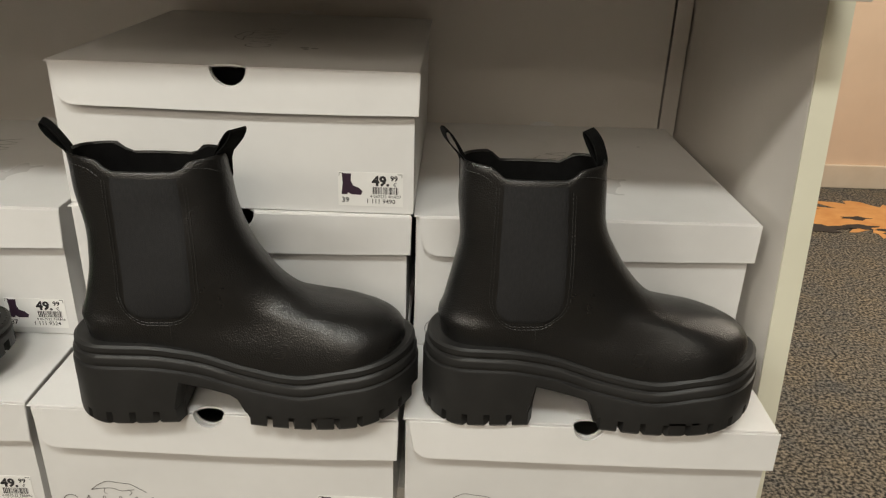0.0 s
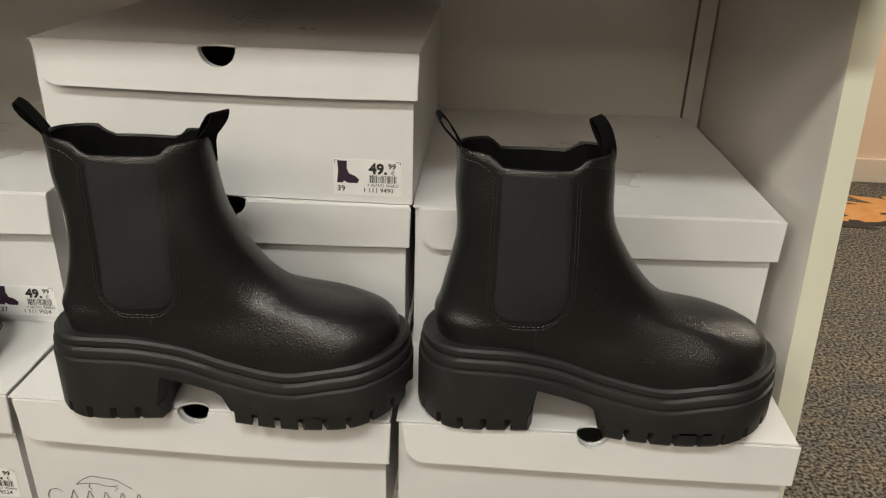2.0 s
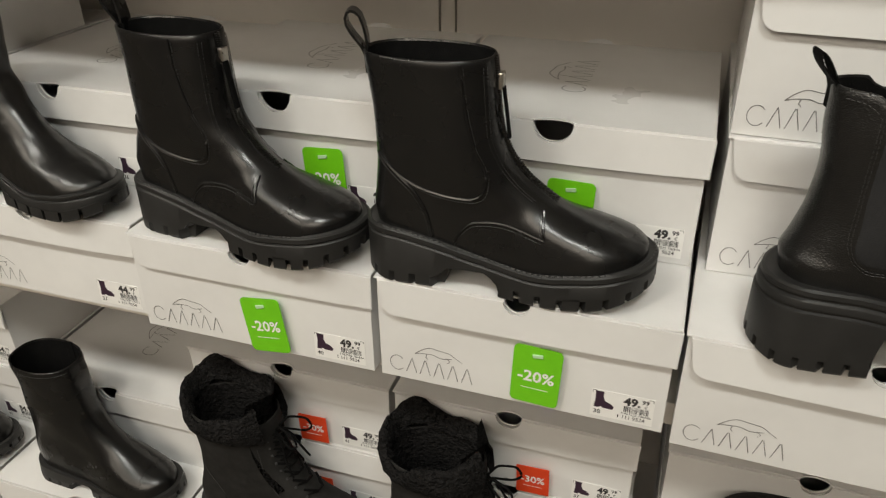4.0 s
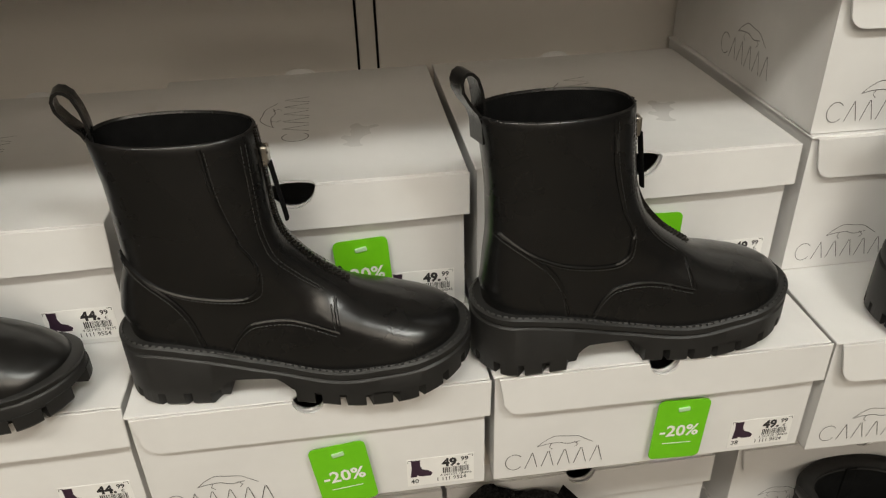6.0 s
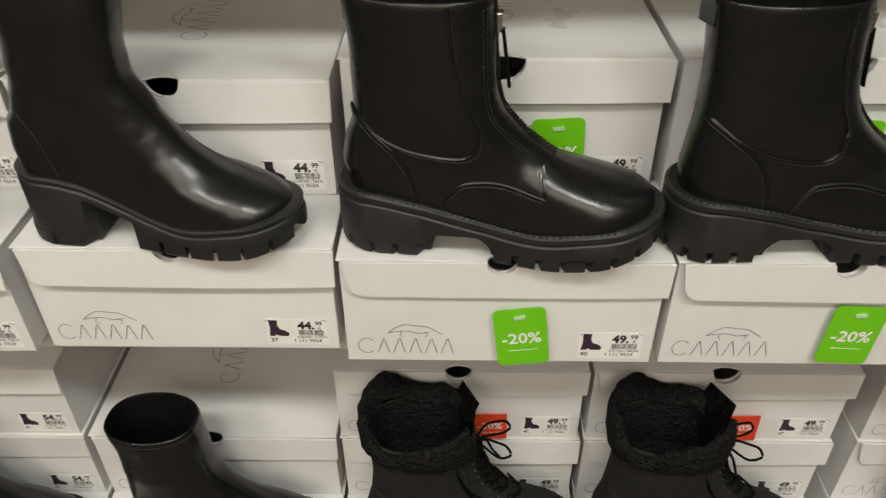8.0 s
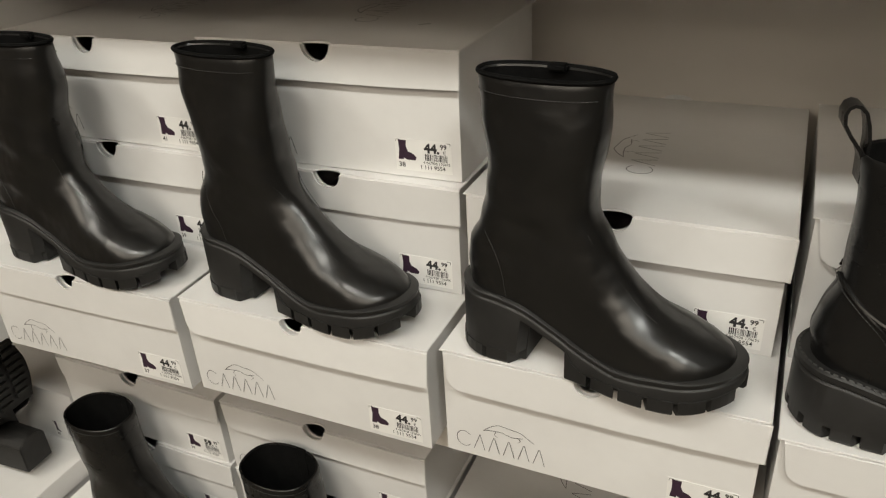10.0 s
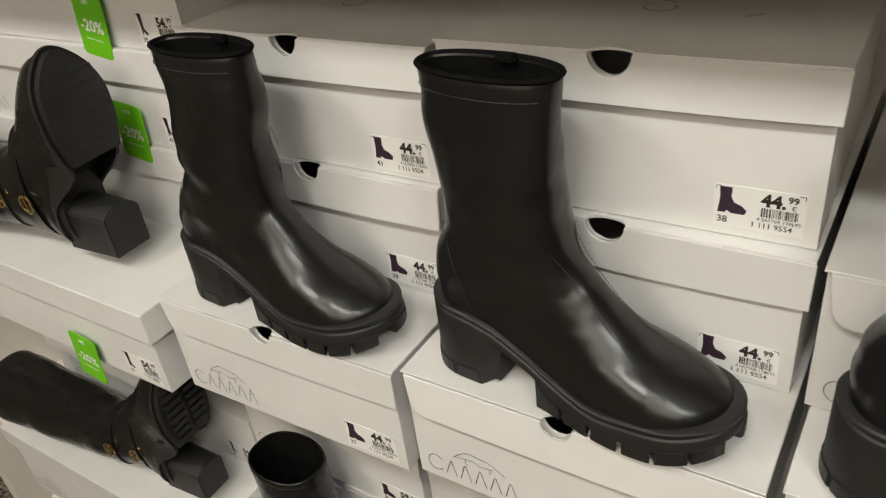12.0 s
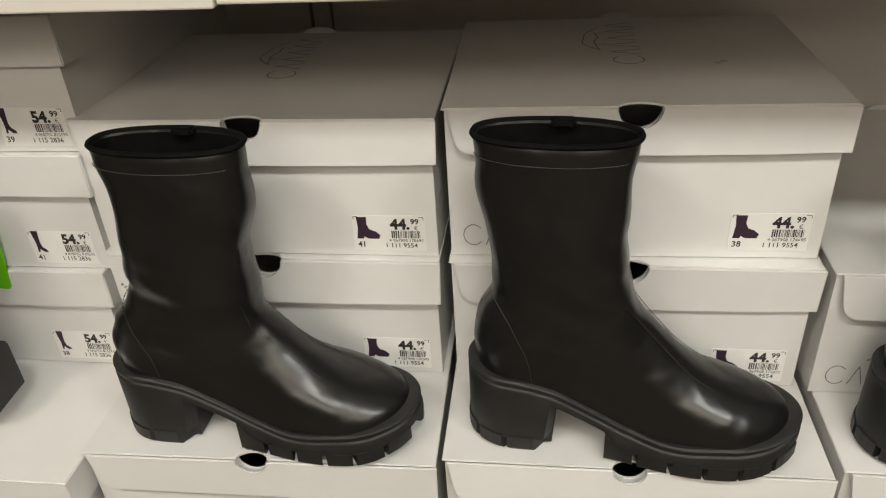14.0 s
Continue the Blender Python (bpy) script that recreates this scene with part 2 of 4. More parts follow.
# shelf boards
for a, b, top in ((0.3125, -0.376, 0.878), (-0.377, -1.742, 0.885), (-1.743, -2.868, 0.884)):
    part("shelf_board", box_bm(b, a, 0.63, BACK - 0.002, top - 0.03, top, 0.001), BOARD, unit)
for a, b in ((0.3125, -0.705), (-0.707, -1.742), (-1.744, -2.868)):
    part("shelf_board", box_bm(b, a, 0.63, BACK - 0.002, 0.365, 0.395, 0.001), BOARD, unit)
# Upper boards: fronts drawn out in place of overhanging boxes, to shade the row below.
for a, b, low, near in ((0.3125, -0.705, 1.380, 0.615), (-0.707, -1.735, 1.380, 0.595), (-1.737, -2.868, 1.3775, 0.595)):
    part("shelf_board", box_bm(b, a, near, BACK - 0.002, low, low + 0.03, 0.0015), BOARD, unit)
part("plinth", box_bm(-2.868, 0.3125, 0.66, BACK - 0.002, 0.0, 0.09, 0.001), BOARD, unit)

# ---- shoe boxes ----
MESHES = {}


def cached(key, make):
    if key not in MESHES:
        MESHES[key] = make()
    return MESHES[key]


def body_mesh(w, d, h):
    """The two sides and the back of a carton, folded from 2.5 mm board."""
    bm = bmesh.new()
    t, x0, x1, y1 = 0.0025, 0.003, w - 0.005, d - 0.002
    walls = [(x0, 0.0062), (x0 + t, 0.0062), (x0 + t, y1 - t), (x1 - t, y1 - t), (x1 - t, 0.0062), (x1, 0.0062), (x1, y1), (x0, y1)]
    plate(bm, walls, lambda u, v, k: (u, v, k), h - 0.003)
    return mesh_of(bm, "body", CARD)


def front_mesh(w, h, r):
    """The front panel, with a thumb hole in its rim."""
    bm = bmesh.new()
    x0, x1 = 0.003, w - 0.005
    front = [(x0, 0), (x1, 0), (x1, h - 0.003)] + arc(w * 0.493, h - 0.002, r, 0, -180, 12) + [(x0, h - 0.003)]
    plate(bm, front, lambda u, v, k: (u, 0.0035 + k, v), 0.0025)
    return mesh_of(bm, "front_panel", CARD)


def lid_mesh(w, d, h, hole_r):
    """The hinged top with its half of the thumb hole."""
    bm = bmesh.new()
    t = 0.002
    hole = arc(w * 0.493, 0.0, hole_r, 180, 0, 12, 0.009)
    top = [(0.001, 0.0)] + hole + [(w - 0.001, 0.0), (w - 0.001, d), (0.001, d)]
    plate(bm, top, lambda u, v, k: (u, v, h - t + k), t)
    bmesh.ops.bevel(bm, geom=[e for e in bm.edges if e.calc_length() > 0.1], offset=0.0007, segments=2, affect="EDGES")
    return mesh_of(bm, "lid", CARD)


def flap_mesh(w, h, lip, seed, hole_r):
    """The front flap: it bows a little and is round at its lower left corner."""
    rng = random.Random(seed)
    bm = bmesh.new()
    sag, lean, r = rng.uniform(0.0005, 0.0025), rng.uniform(-0.0010, 0.0045), 0.016
    mid = w * 0.493
    flap = [(0.006, 0)] + [(0.010, -lip + r)] + arc(0.010 + r, -lip + r, r, 180, 270, 6)[1:] + [(w * 0.35, -lip - sag * 0.7), (w * 0.6, -lip - sag), (w * 0.8, -lip - sag * 0.7), (w - 0.001, -lip), (w, 0)] + arc(mid, 0, hole_r, 0, -180, 14)

    def place(u, v, k):
        return (u, -0.0006 - k + lean * v / lip, h - 0.0008 + v)
    plate(bm, flap, place, 0.0022)
    bmesh.ops.bevel(bm, geom=[e for e in bm.edges if e.calc_length() > 0.03], offset=0.0006, segments=2, affect="EDGES")
    return mesh_of(bm, "front_flap", CARD)


def tab_mesh(d):
    """Small pushed-up half disc at the hinge."""
    bm = bmesh.new()
    plate(bm, arc(0, 0, 0.017, 0, 180, 10, 0.006), lambda u, v, k: (u, d - 0.001 - k, v), 0.0012)
    return mesh_of(bm, "hinge_tab", CARD)


def full_lid_mesh(w, d, h, lip):
    """Loose lid with four turned-down walls."""
    bm = bmesh.new()
    a, c, t = -0.004, w + 0.004, 0.0025
    ring = [(a, d), (a, -0.004), (c, -0.004), (c, d), (c - t, d), (c - t, -0.0015), (a + t, -0.0015), (a + t, d)]
    low = [bm.verts.new((x, y, h - lip)) for x, y in ring]
    high = [bm.verts.new((x, y, h - t)) for x, y in ring]
    top = [bm.verts.new((x, y, h)) for x, y in ring[:4]]
    bm.faces.new(low)
    for k in range(8):
        bm.faces.new((low[k], low[(k + 1) % 8], high[(k + 1) % 8], high[k]))
    for k in range(4):
        bm.faces.new((high[k], high[(k + 1) % 4], top[(k + 1) % 4], top[k])) if k < 3 else None
    bm.faces.new(top)
    bm.faces.new(high[4:8])
    bm.faces.new((high[3], high[4], high[7], high[0], top[0], top[3]))
    bmesh.ops.bevel(bm, geom=[e for e in bm.edges if e.calc_length() > 0.02], offset=0.0009, segments=2, affect="EDGES")
    return mesh_of(bm, "lid", CARD)


def logo_mesh(size):
    """The maker's mark as plain strokes: a ring, thin slanted strokes and a long wavy outline above."""
    bm = bmesh.new()
    pl = lambda u, v, k: (u * size, v * size, 0)
    wd = 0.0070
    ribbon(bm, arc(0.085, 0.10, 0.085, 40, 320, 14, 0.10), wd, pl)
    for x, dx in ((0.19, 0.07), (0.31, -0.05), (0.35, 0.06), (0.47, -0.05), (0.51, 0.06), (0.63, -0.05), (0.67, 0.06), (0.79, -0.05), (0.83, 0.06), (0.95, -0.05)):
        ribbon(bm, [(x, 0.0), (x + dx, 0.2)], wd, pl)
    back = spline([(0.30, 0.27), (0.38, 0.34), (0.48, 0.385), (0.58, 0.37), (0.68, 0.36), (0.78, 0.30), (0.84, 0.26)])
    ribbon(bm, [(0.30 + 0.54 * i / 20, back(0.30 + 0.54 * i / 20)) for i in range(21)], wd * 0.9, pl)
    belly = spline([(0.30, 0.27), (0.38, 0.29), (0.5, 0.30), (0.6, 0.27), (0.72, 0.29)])
    ribbon(bm, [(0.30 + 0.42 * i / 14, belly(0.30 + 0.42 * i / 14)) for i in range(15)], wd * 0.9, pl)
    ribbon(bm, [(0.44, 0.30), (0.42, 0.25), (0.45, 0.22)], wd * 0.9, pl)
    ribbon(bm, [(0.66, 0.29), (0.70, 0.25), (0.67, 0.22)], wd * 0.9, pl)
    return mesh_of(bm, "logo", INK)


def boot_icon_mesh(tall):
    bm = bmesh.new()
    top = 0.0185 if tall else 0.0150
    out = [(0.0, 0.0), (0.004, 0.0), (0.0045, 0.0015), (0.007, 0.0), (0.0135, 0.0), (0.0145, 0.0025), (0.012, 0.005), (0.008, 0.0065), (0.0065, 0.010), (0.0068, top), (0.0005, top), (0.001, 0.008)]
    if tall:
        out = [(0.002, 0.0), (0.0035, 0.0), (0.004, 0.003), (0.0075, 0.0), (0.0105, 0.0), (0.010, 0.002), (0.0068, 0.0045), (0.0058, 0.008), (0.0066, 0.0195), (0.0006, 0.0195), (0.0022, 0.008)]
    bm.faces.new([bm.verts.new((u, v, 0)) for u, v in out])
    return mesh_of(bm, "boot_picture", PLUM)


def barcode_mesh():
    bm = bmesh.new()
    rng = random.Random(5)
    x = 0.0
    while x < 0.024:
        w = rng.choice((0.0004, 0.0007, 0.0011))
        add = [bm.verts.new(p) for p in ((x, 0, 0), (x + w, 0, 0), (x + w, 0.0072, 0), (x, 0.0072, 0))]
        bm.faces.new(add)
        x += w + rng.choice((0.0004, 0.0006, 0.0009))
    return mesh_of(bm, "barcode", BLACK_INK)


def corner_mesh(side, x):
    """A small printed corner bracket at the top of a sticker."""
    bm = bmesh.new()
    ribbon(bm, [(x + side * 0.004, 0.0328), (x, 0.0328), (x, 0.0300)], 0.0006, lambda u, v, k: (u, v, 0))
    return mesh_of(bm, "corner_mark", BLACK_INK)


UPRIGHT = pose(0, 0, 0, 90)


def price_label(parent, x, z, price, size, number, code, tall=False):
    """White price sticker, 62 x 34 mm, on a box front; x, z its lower left corner."""
    st = put("price_label", cached("sticker", lambda: mesh_of(box_bm(0, 0.062, 0, 0.034, 0, 0.0003), "sticker", STICKER)), parent, pose(x, 0.0034, z) @ UPRIGHT, "white price sticker with barcode")

    def ink(name, me, u, v):
        return put(name, me, st, pose(u, v, 0.0005))
    put("boot_picture", cached(("icon", tall), lambda: boot_icon_mesh(tall)), st, pose(0.003, 0.0115, 0.0005) @ Matrix.Diagonal((1.15 if tall else 1.4, 1.15 if tall else 1.4, 1, 1)))
    ink("corner_mark", cached("corner_start", lambda: corner_mesh(1, 0.0012)), 0, 0)
    ink("corner_mark", cached("corner_end", lambda: corner_mesh(-1, 0.0608)), 0, 0)
    ink("size_print", text_mesh(size, 0.0075, BLACK_INK, 0.00012), 0.003, 0.0035)
    ink("price_print", text_mesh(price[:3], 0.0135, BLACK_INK, 0.0006), 0.0325, 0.0213)
    ink("cents_print", text_mesh(price[3:], 0.0072, BLACK_INK, 0.0002), 0.0498, 0.0262)
    ink("euro_print", text_mesh("€", 0.0055, BLACK_INK), 0.0525, 0.0205)
    tagged(ink("barcode", cached("barcode", barcode_mesh), 0.033, 0.0125), "fine black barcode bars", kind="stuff")
    ink("code_print", text_mesh(code, 0.0042, BLACK_INK), 0.0305, 0.0088)
    ink("number_print", text_mesh(number, 0.0062, BLACK_INK, 0.00006), 0.0265, 0.0032)
    return st


def tag_outline(w, h, r):
    return arc(w - r, h - r, r, 0, 90, 5) + arc(r, h - r, r, 90, 180, 5) + arc(r, r, r, 180, 270, 5) + arc(w - r, r, r, 270, 360, 5)


def tag_mesh(w, h, r, material):
    bm = bmesh.new()
    plate(bm, tag_outline(w, h, r), lambda u, v, k: (u, v, k), 0.0009)
    return mesh_of(bm, "tag", material)


def discount_tag(parent, x, z, words, tilt=0.0, red=False, lean=0.0):
    """Coloured discount card hooked on a box front; x, z its lower left corner."""
    w, h = (0.043, 0.046) if red else (0.050, 0.072)
    me = cached(("tag", red), lambda: tag_mesh(w, h, 0.0008 if red else 0.006, RED if red else GREEN))
    tg = put("discount_tag", me, parent, pose(x, -0.0032, z, 0, tilt, 0) @ pose(0, 0, 0, 90 + lean), "orange-red discount card" if red else "bright green discount card with rounded corners")
    s = 0.0160 if red else 0.0190
    put("discount_print", text_mesh(words, s, STICKER, 0.0003 if red else 0.0004, "CENTER"), tg, pose(w / 2, h * (0.42 if red else 0.40), 0.0012))
    put("line_print", cached(("line", red), lambda: mesh_of(box_bm(-w * 0.28, w * 0.28, 0, 0.0006, 0, 0.0002), "line", STICKER)), tg, pose(w / 2, h * 0.27, 0.0010))
    if not red:
        put("hook", cached("hook", lambda: mesh_of(box_bm(-0.0055, 0.0055, -0.0022, 0.0022, 0, 0.0018, 0.0007), "hook", CLEAR)), tg, pose(w / 2, h * 0.86, 0.0008, 0, 0, 8), "clear plastic hook")
    return tg


def mark(parent, w, m, name="logo"):
    put(name, cached(("logo", round(w, 3)), lambda: logo_mesh(w)), parent, m, "thin grey printed mark")


def shoe_box(x0, x1, y, z0, z1, label="white cardboard shoe box with a hinged lid", d=0.345, lip=0.040, price=None, tag=None, tilt=0.0, full=False, top_mark=True, front_mark=True, side_mark=False, group="stacked shoe boxes", seed=0, turn=0.0, hole=0.0165):
    """A carton whose front lower left corner is at (x0, y, z0)."""
    w, h = round(x1 - x0, 4), round(z1 - z0, 4)
    bx = thing("shoe_box", pose(x0, y, z0, 0, 0, turn), label, "box", group)
    put("body", cached(("body", w, d, h), lambda: body_mesh(w, d, h)), bx)
    put("front_panel", cached(("front", w, h, hole), lambda: front_mesh(w, h, hole)), bx)
    put("base", cached(("base", w, d), lambda: mesh_of(box_bm(0.006, w - 0.008, 0.0065, d - 0.005, 0.0, 0.0025), "base", CARD)), bx)
    if full:
        put("lid", cached(("flid", w, d, h), lambda: full_lid_mesh(w, d, h, lip)), bx)
    else:
        lid = put("lid", cached(("lid", w, d, h, hole), lambda: lid_mesh(w, d, h, hole)), bx)
        put("front_flap", cached(("flap", w, h, lip, seed), lambda: flap_mesh(w, h, lip, seed, hole)), lid)
        put("hinge_tab", cached(("tab", d), lambda: tab_mesh(d)), lid, pose(w / 2, 0, h))
    if front_mark:
        mark(bx, 0.098, pose(0.014, 0.0030, 0.010) @ UPRIGHT)
    if top_mark:
        mark(bx, 0.130, pose(w * 0.5 + 0.012, 0.095, h + 0.0006, 0, 0, 90))
    if side_mark:
        mark(bx, 0.115, pose(0.0022, 0.205, 0.020, 0, 0, -90) @ UPRIGHT)
    if price:
        price_label(bx, w - 0.077, 0.007 if h > 0.13 else 0.005, *price)
    if tag:
        discount_tag(bx, *tag)
    return bx


YF, YB, TOP = 0.570, 0.697, 1.014
CH = ("49.99", "39", "1 111 9490", "4 067532 400827")
ZP = ("49.99", "40", "1 111 9524", "4 067532 786846")
ST = ("44.99", "41", "1 111 9554", "4 067908 178695")
TL = ("54.99", "39", "1 115 2836", "4 068752 815590", True)


def sized(p, s):
    return (p[0], s, *p[2:])


# front row, one to a column
SMALL = 0.0135
shoe_box(-0.043, 0.298, 0.568, 0.879, TOP, lip=0.038, price=sized(CH, "38"), seed=1, turn=-1.0, hole=SMALL)
shoe_box(-0.384, -0.046, 0.573, 0.879, TOP, price=sized(CH, "40"), seed=2, turn=-1.3, hole=SMALL)
shoe_box(-0.695, -0.385, 0.579, 0.886, TOP, price=sized(ZP, "38"), tag=(0.150, 0.010, "-20%", 2.5), seed=3, turn=-0.4, hole=SMALL)
shoe_box(-1.002, -0.696, 0.580, 0.886, TOP, price=ZP, tag=(0.152, 0.000, "-20%", -7.0), seed=4, turn=-0.2, hole=SMALL)
shoe_box(-1.306, -1.005, 0.597, 0.886, TOP, price=sized(ST, "37"), seed=5, turn=-0.2, hole=SMALL)
shoe_box(-1.620, -1.313, 0.587, 0.886, TOP, price=sized(ST, "38"), seed=6, turn=0.4, hole=SMALL)
shoe_box(-1.930, -1.622, 0.573, 0.886, TOP, price=sized(ST, "37"), seed=7, turn=1.2, hole=SMALL)
shoe_box(-2.44, -1.937, 0.552, 0.885, 1.003, label="wide white tall-boot carton with a loose lid", price=sized(TL, "37"), tag=(0.322, -0.026, "-20%", 8.0), full=True, group="tall-boot cartons", seed=8)
# behind, standing on the front row
BIG = 0.0205
shoe_box(-0.040, 0.302, 0.690, TOP + 0.001, 1.162, price=None, seed=9, turn=0.8, d=0.345)
shoe_box(-0.374, -0.041, 0.690, TOP + 0.001, 1.162, seed=10)
shoe_box(-0.375, -0.035, 0.694, 1.163, 1.300, price=CH, seed=11, side_mark=True, turn=-1.1, lip=0.038)
shoe_box(-0.690, -0.382, 0.692, TOP + 0.001, 1.158, price=sized(ZP, "37"), tag=(0.148, 0.012, "-20%", 2.0), seed=12, hole=BIG, d=0.305)
shoe_box(-1.002, -0.695, 0.690, TOP + 0.001, 1.158, price=sized(ZP, "37"), tag=(0.184, 0.012, "-20%", -3.0), seed=13, hole=BIG, d=0.305)
shoe_box(-1.312, -1.008, 0.684, TOP + 0.001, 1.140, price=sized(ST, "36"), seed=14)
shoe_box(-1.620, -1.316, 0.690, TOP + 0.001, 1.140, price=ST, seed=15)
shoe_box(-1.620, -1.315, 0.697, 1.141, 1.274, price=sized(ST, "38"), seed=16, turn=0.9, d=0.24, lip=0.036)
shoe_box(-1.934, -1.626, 0.690, TOP + 0.001, 1.140, price=sized(ST, "39"), seed=17)
shoe_box(-1.930, -1.623, 0.694, 1.141, 1.267, price=ST, seed=18, d=0.24, lip=0.036)
TALL = "wide white tall-boot carton with a loose lid"
shoe_box(-2.455, -1.945, YB, 1.004, 1.118, label=TALL, price=sized(TL, "38"), full=True, group="tall-boot cartons")
shoe_box(-2.440, -1.930, YB, 1.119, 1.236, label=TALL, price=sized(TL, "41"), tag=(0.352, -0.017, "-20%", 6.0), full=True, group="tall-boot cartons")
shoe_box(-2.430, -1.917, YB, 1.237, 1.352, label=TALL, price=TL, tag=(0.336, -0.008, "-20%", 8.0), full=True, group="tall-boot cartons")
# lower shelf
LZ = 0.396
L1 = 0.515
F1 = ("49.99", "41", "1 111 9500", "4 067532 711220")
F2 = ("54.99", "41", "1 111 9611", "4 067532 711311")
cols = ((-0.375, -0.045, F1, 2), (-0.727, -0.405, sized(F1, "37"), 2), (-1.043, -0.730, F1, 2), (-1.373, -1.046, None, 1), (-1.700, -1.377, F2, 2), (-2.02, -1.705, ("59.99", "39", "1 111 9702", "4 067532 711444"), 2), (-0.036, 0.298, F1, 2))
for k, (a, b, pr, n) in enumerate(cols):
    shoe_box(a, b, YF, LZ, L1, price=pr, seed=20 + k, group="lower shoe boxes")
    for j in range(n):
        z = L1 + 0.001 + 0.126 * j
        red = (0.174, 0.012 if j == 0 else 0.004, "-30%", -2.0, True) if pr is F1 or (pr and pr[0] == "49.99") else None
        shoe_box(a, b, YB - 0.012, z, z + 0.125, price=pr, tag=red if k in (1, 2) else None, seed=30 + k * 3 + j, side_mark=k == 0, group="lower shoe boxes")
shoe_box(-2.56, -2.035, YF - 0.01, LZ, 0.553, label=TALL, price=TL, full=True, group="tall-boot cartons")
shoe_box(-2.56, -2.035, YB, 0.554, 0.672, label=TALL, price=TL, full=True, group="tall-boot cartons")

# ---- boots ----


def tube(bm, path, r, seg=6, flat=1.0):
    """A round cord along the points."""
    rings = []
    n = len(path)
    for i, p in enumerate(path):
        d = (path[min(i + 1, n - 1)] - path[max(i - 1, 0)]).normalized()
        u = d.cross(Vector((0, 0, 1)))
        u = u.normalized() if u.length > 1e-4 else Vector((1, 0, 0))
        w = d.cross(u).normalized()
        rings.append([bm.verts.new(p + (u * math.cos(2 * math.pi * k / seg) + w * flat * math.sin(2 * math.pi * k / seg)) * r) for k in range(seg)])
    for a, b in zip(rings[:-1], rings[1:]):
        for k in range(seg):
            bm.faces.new((a[k], a[(k + 1) % seg], b[(k + 1) % seg], b[k]))
    bm.faces.new(rings[0][::-1])
    bm.faces.new(rings[-1])


def resample(path, step):
    out, rest = [path[0]], 0.0
    for a, b in zip(path[:-1], path[1:]):
        length = (b - a).length
        s = step - rest
        while s <= length:
            out.append(a.lerp(b, s / length))
            s += step
        rest = length - (s - step)
    return out


def smooth_path(pts, n=22):
    """A rounded path through a few points."""
    t = [0.0]
    for a, b in zip(pts[:-1], pts[1:]):
        t.append(t[-1] + (b - a).length)
    f = [spline(list(zip(t, (p[k] for p in pts)))) for k in range(3)]
    return [Vector(tuple(g(t[-1] * i / n) for g in f)) for i in range(n + 1)]


def stitches(bm, path, pitch=0.0040, r=0.00042):
    pts = resample(path, pitch)
    for a, b in zip(pts[:-1], pts[1:]):
        tube(bm, [a, a.lerp(b, 0.62)], r, 4)


def cap(d, r):
    """Rounds off an end: 0 at the tip, 1 from r metres inside it on."""
    return math.sqrt(max(0.0, 1 - (1 - min(max(d / r, 0.0), 1.0)) ** 2))


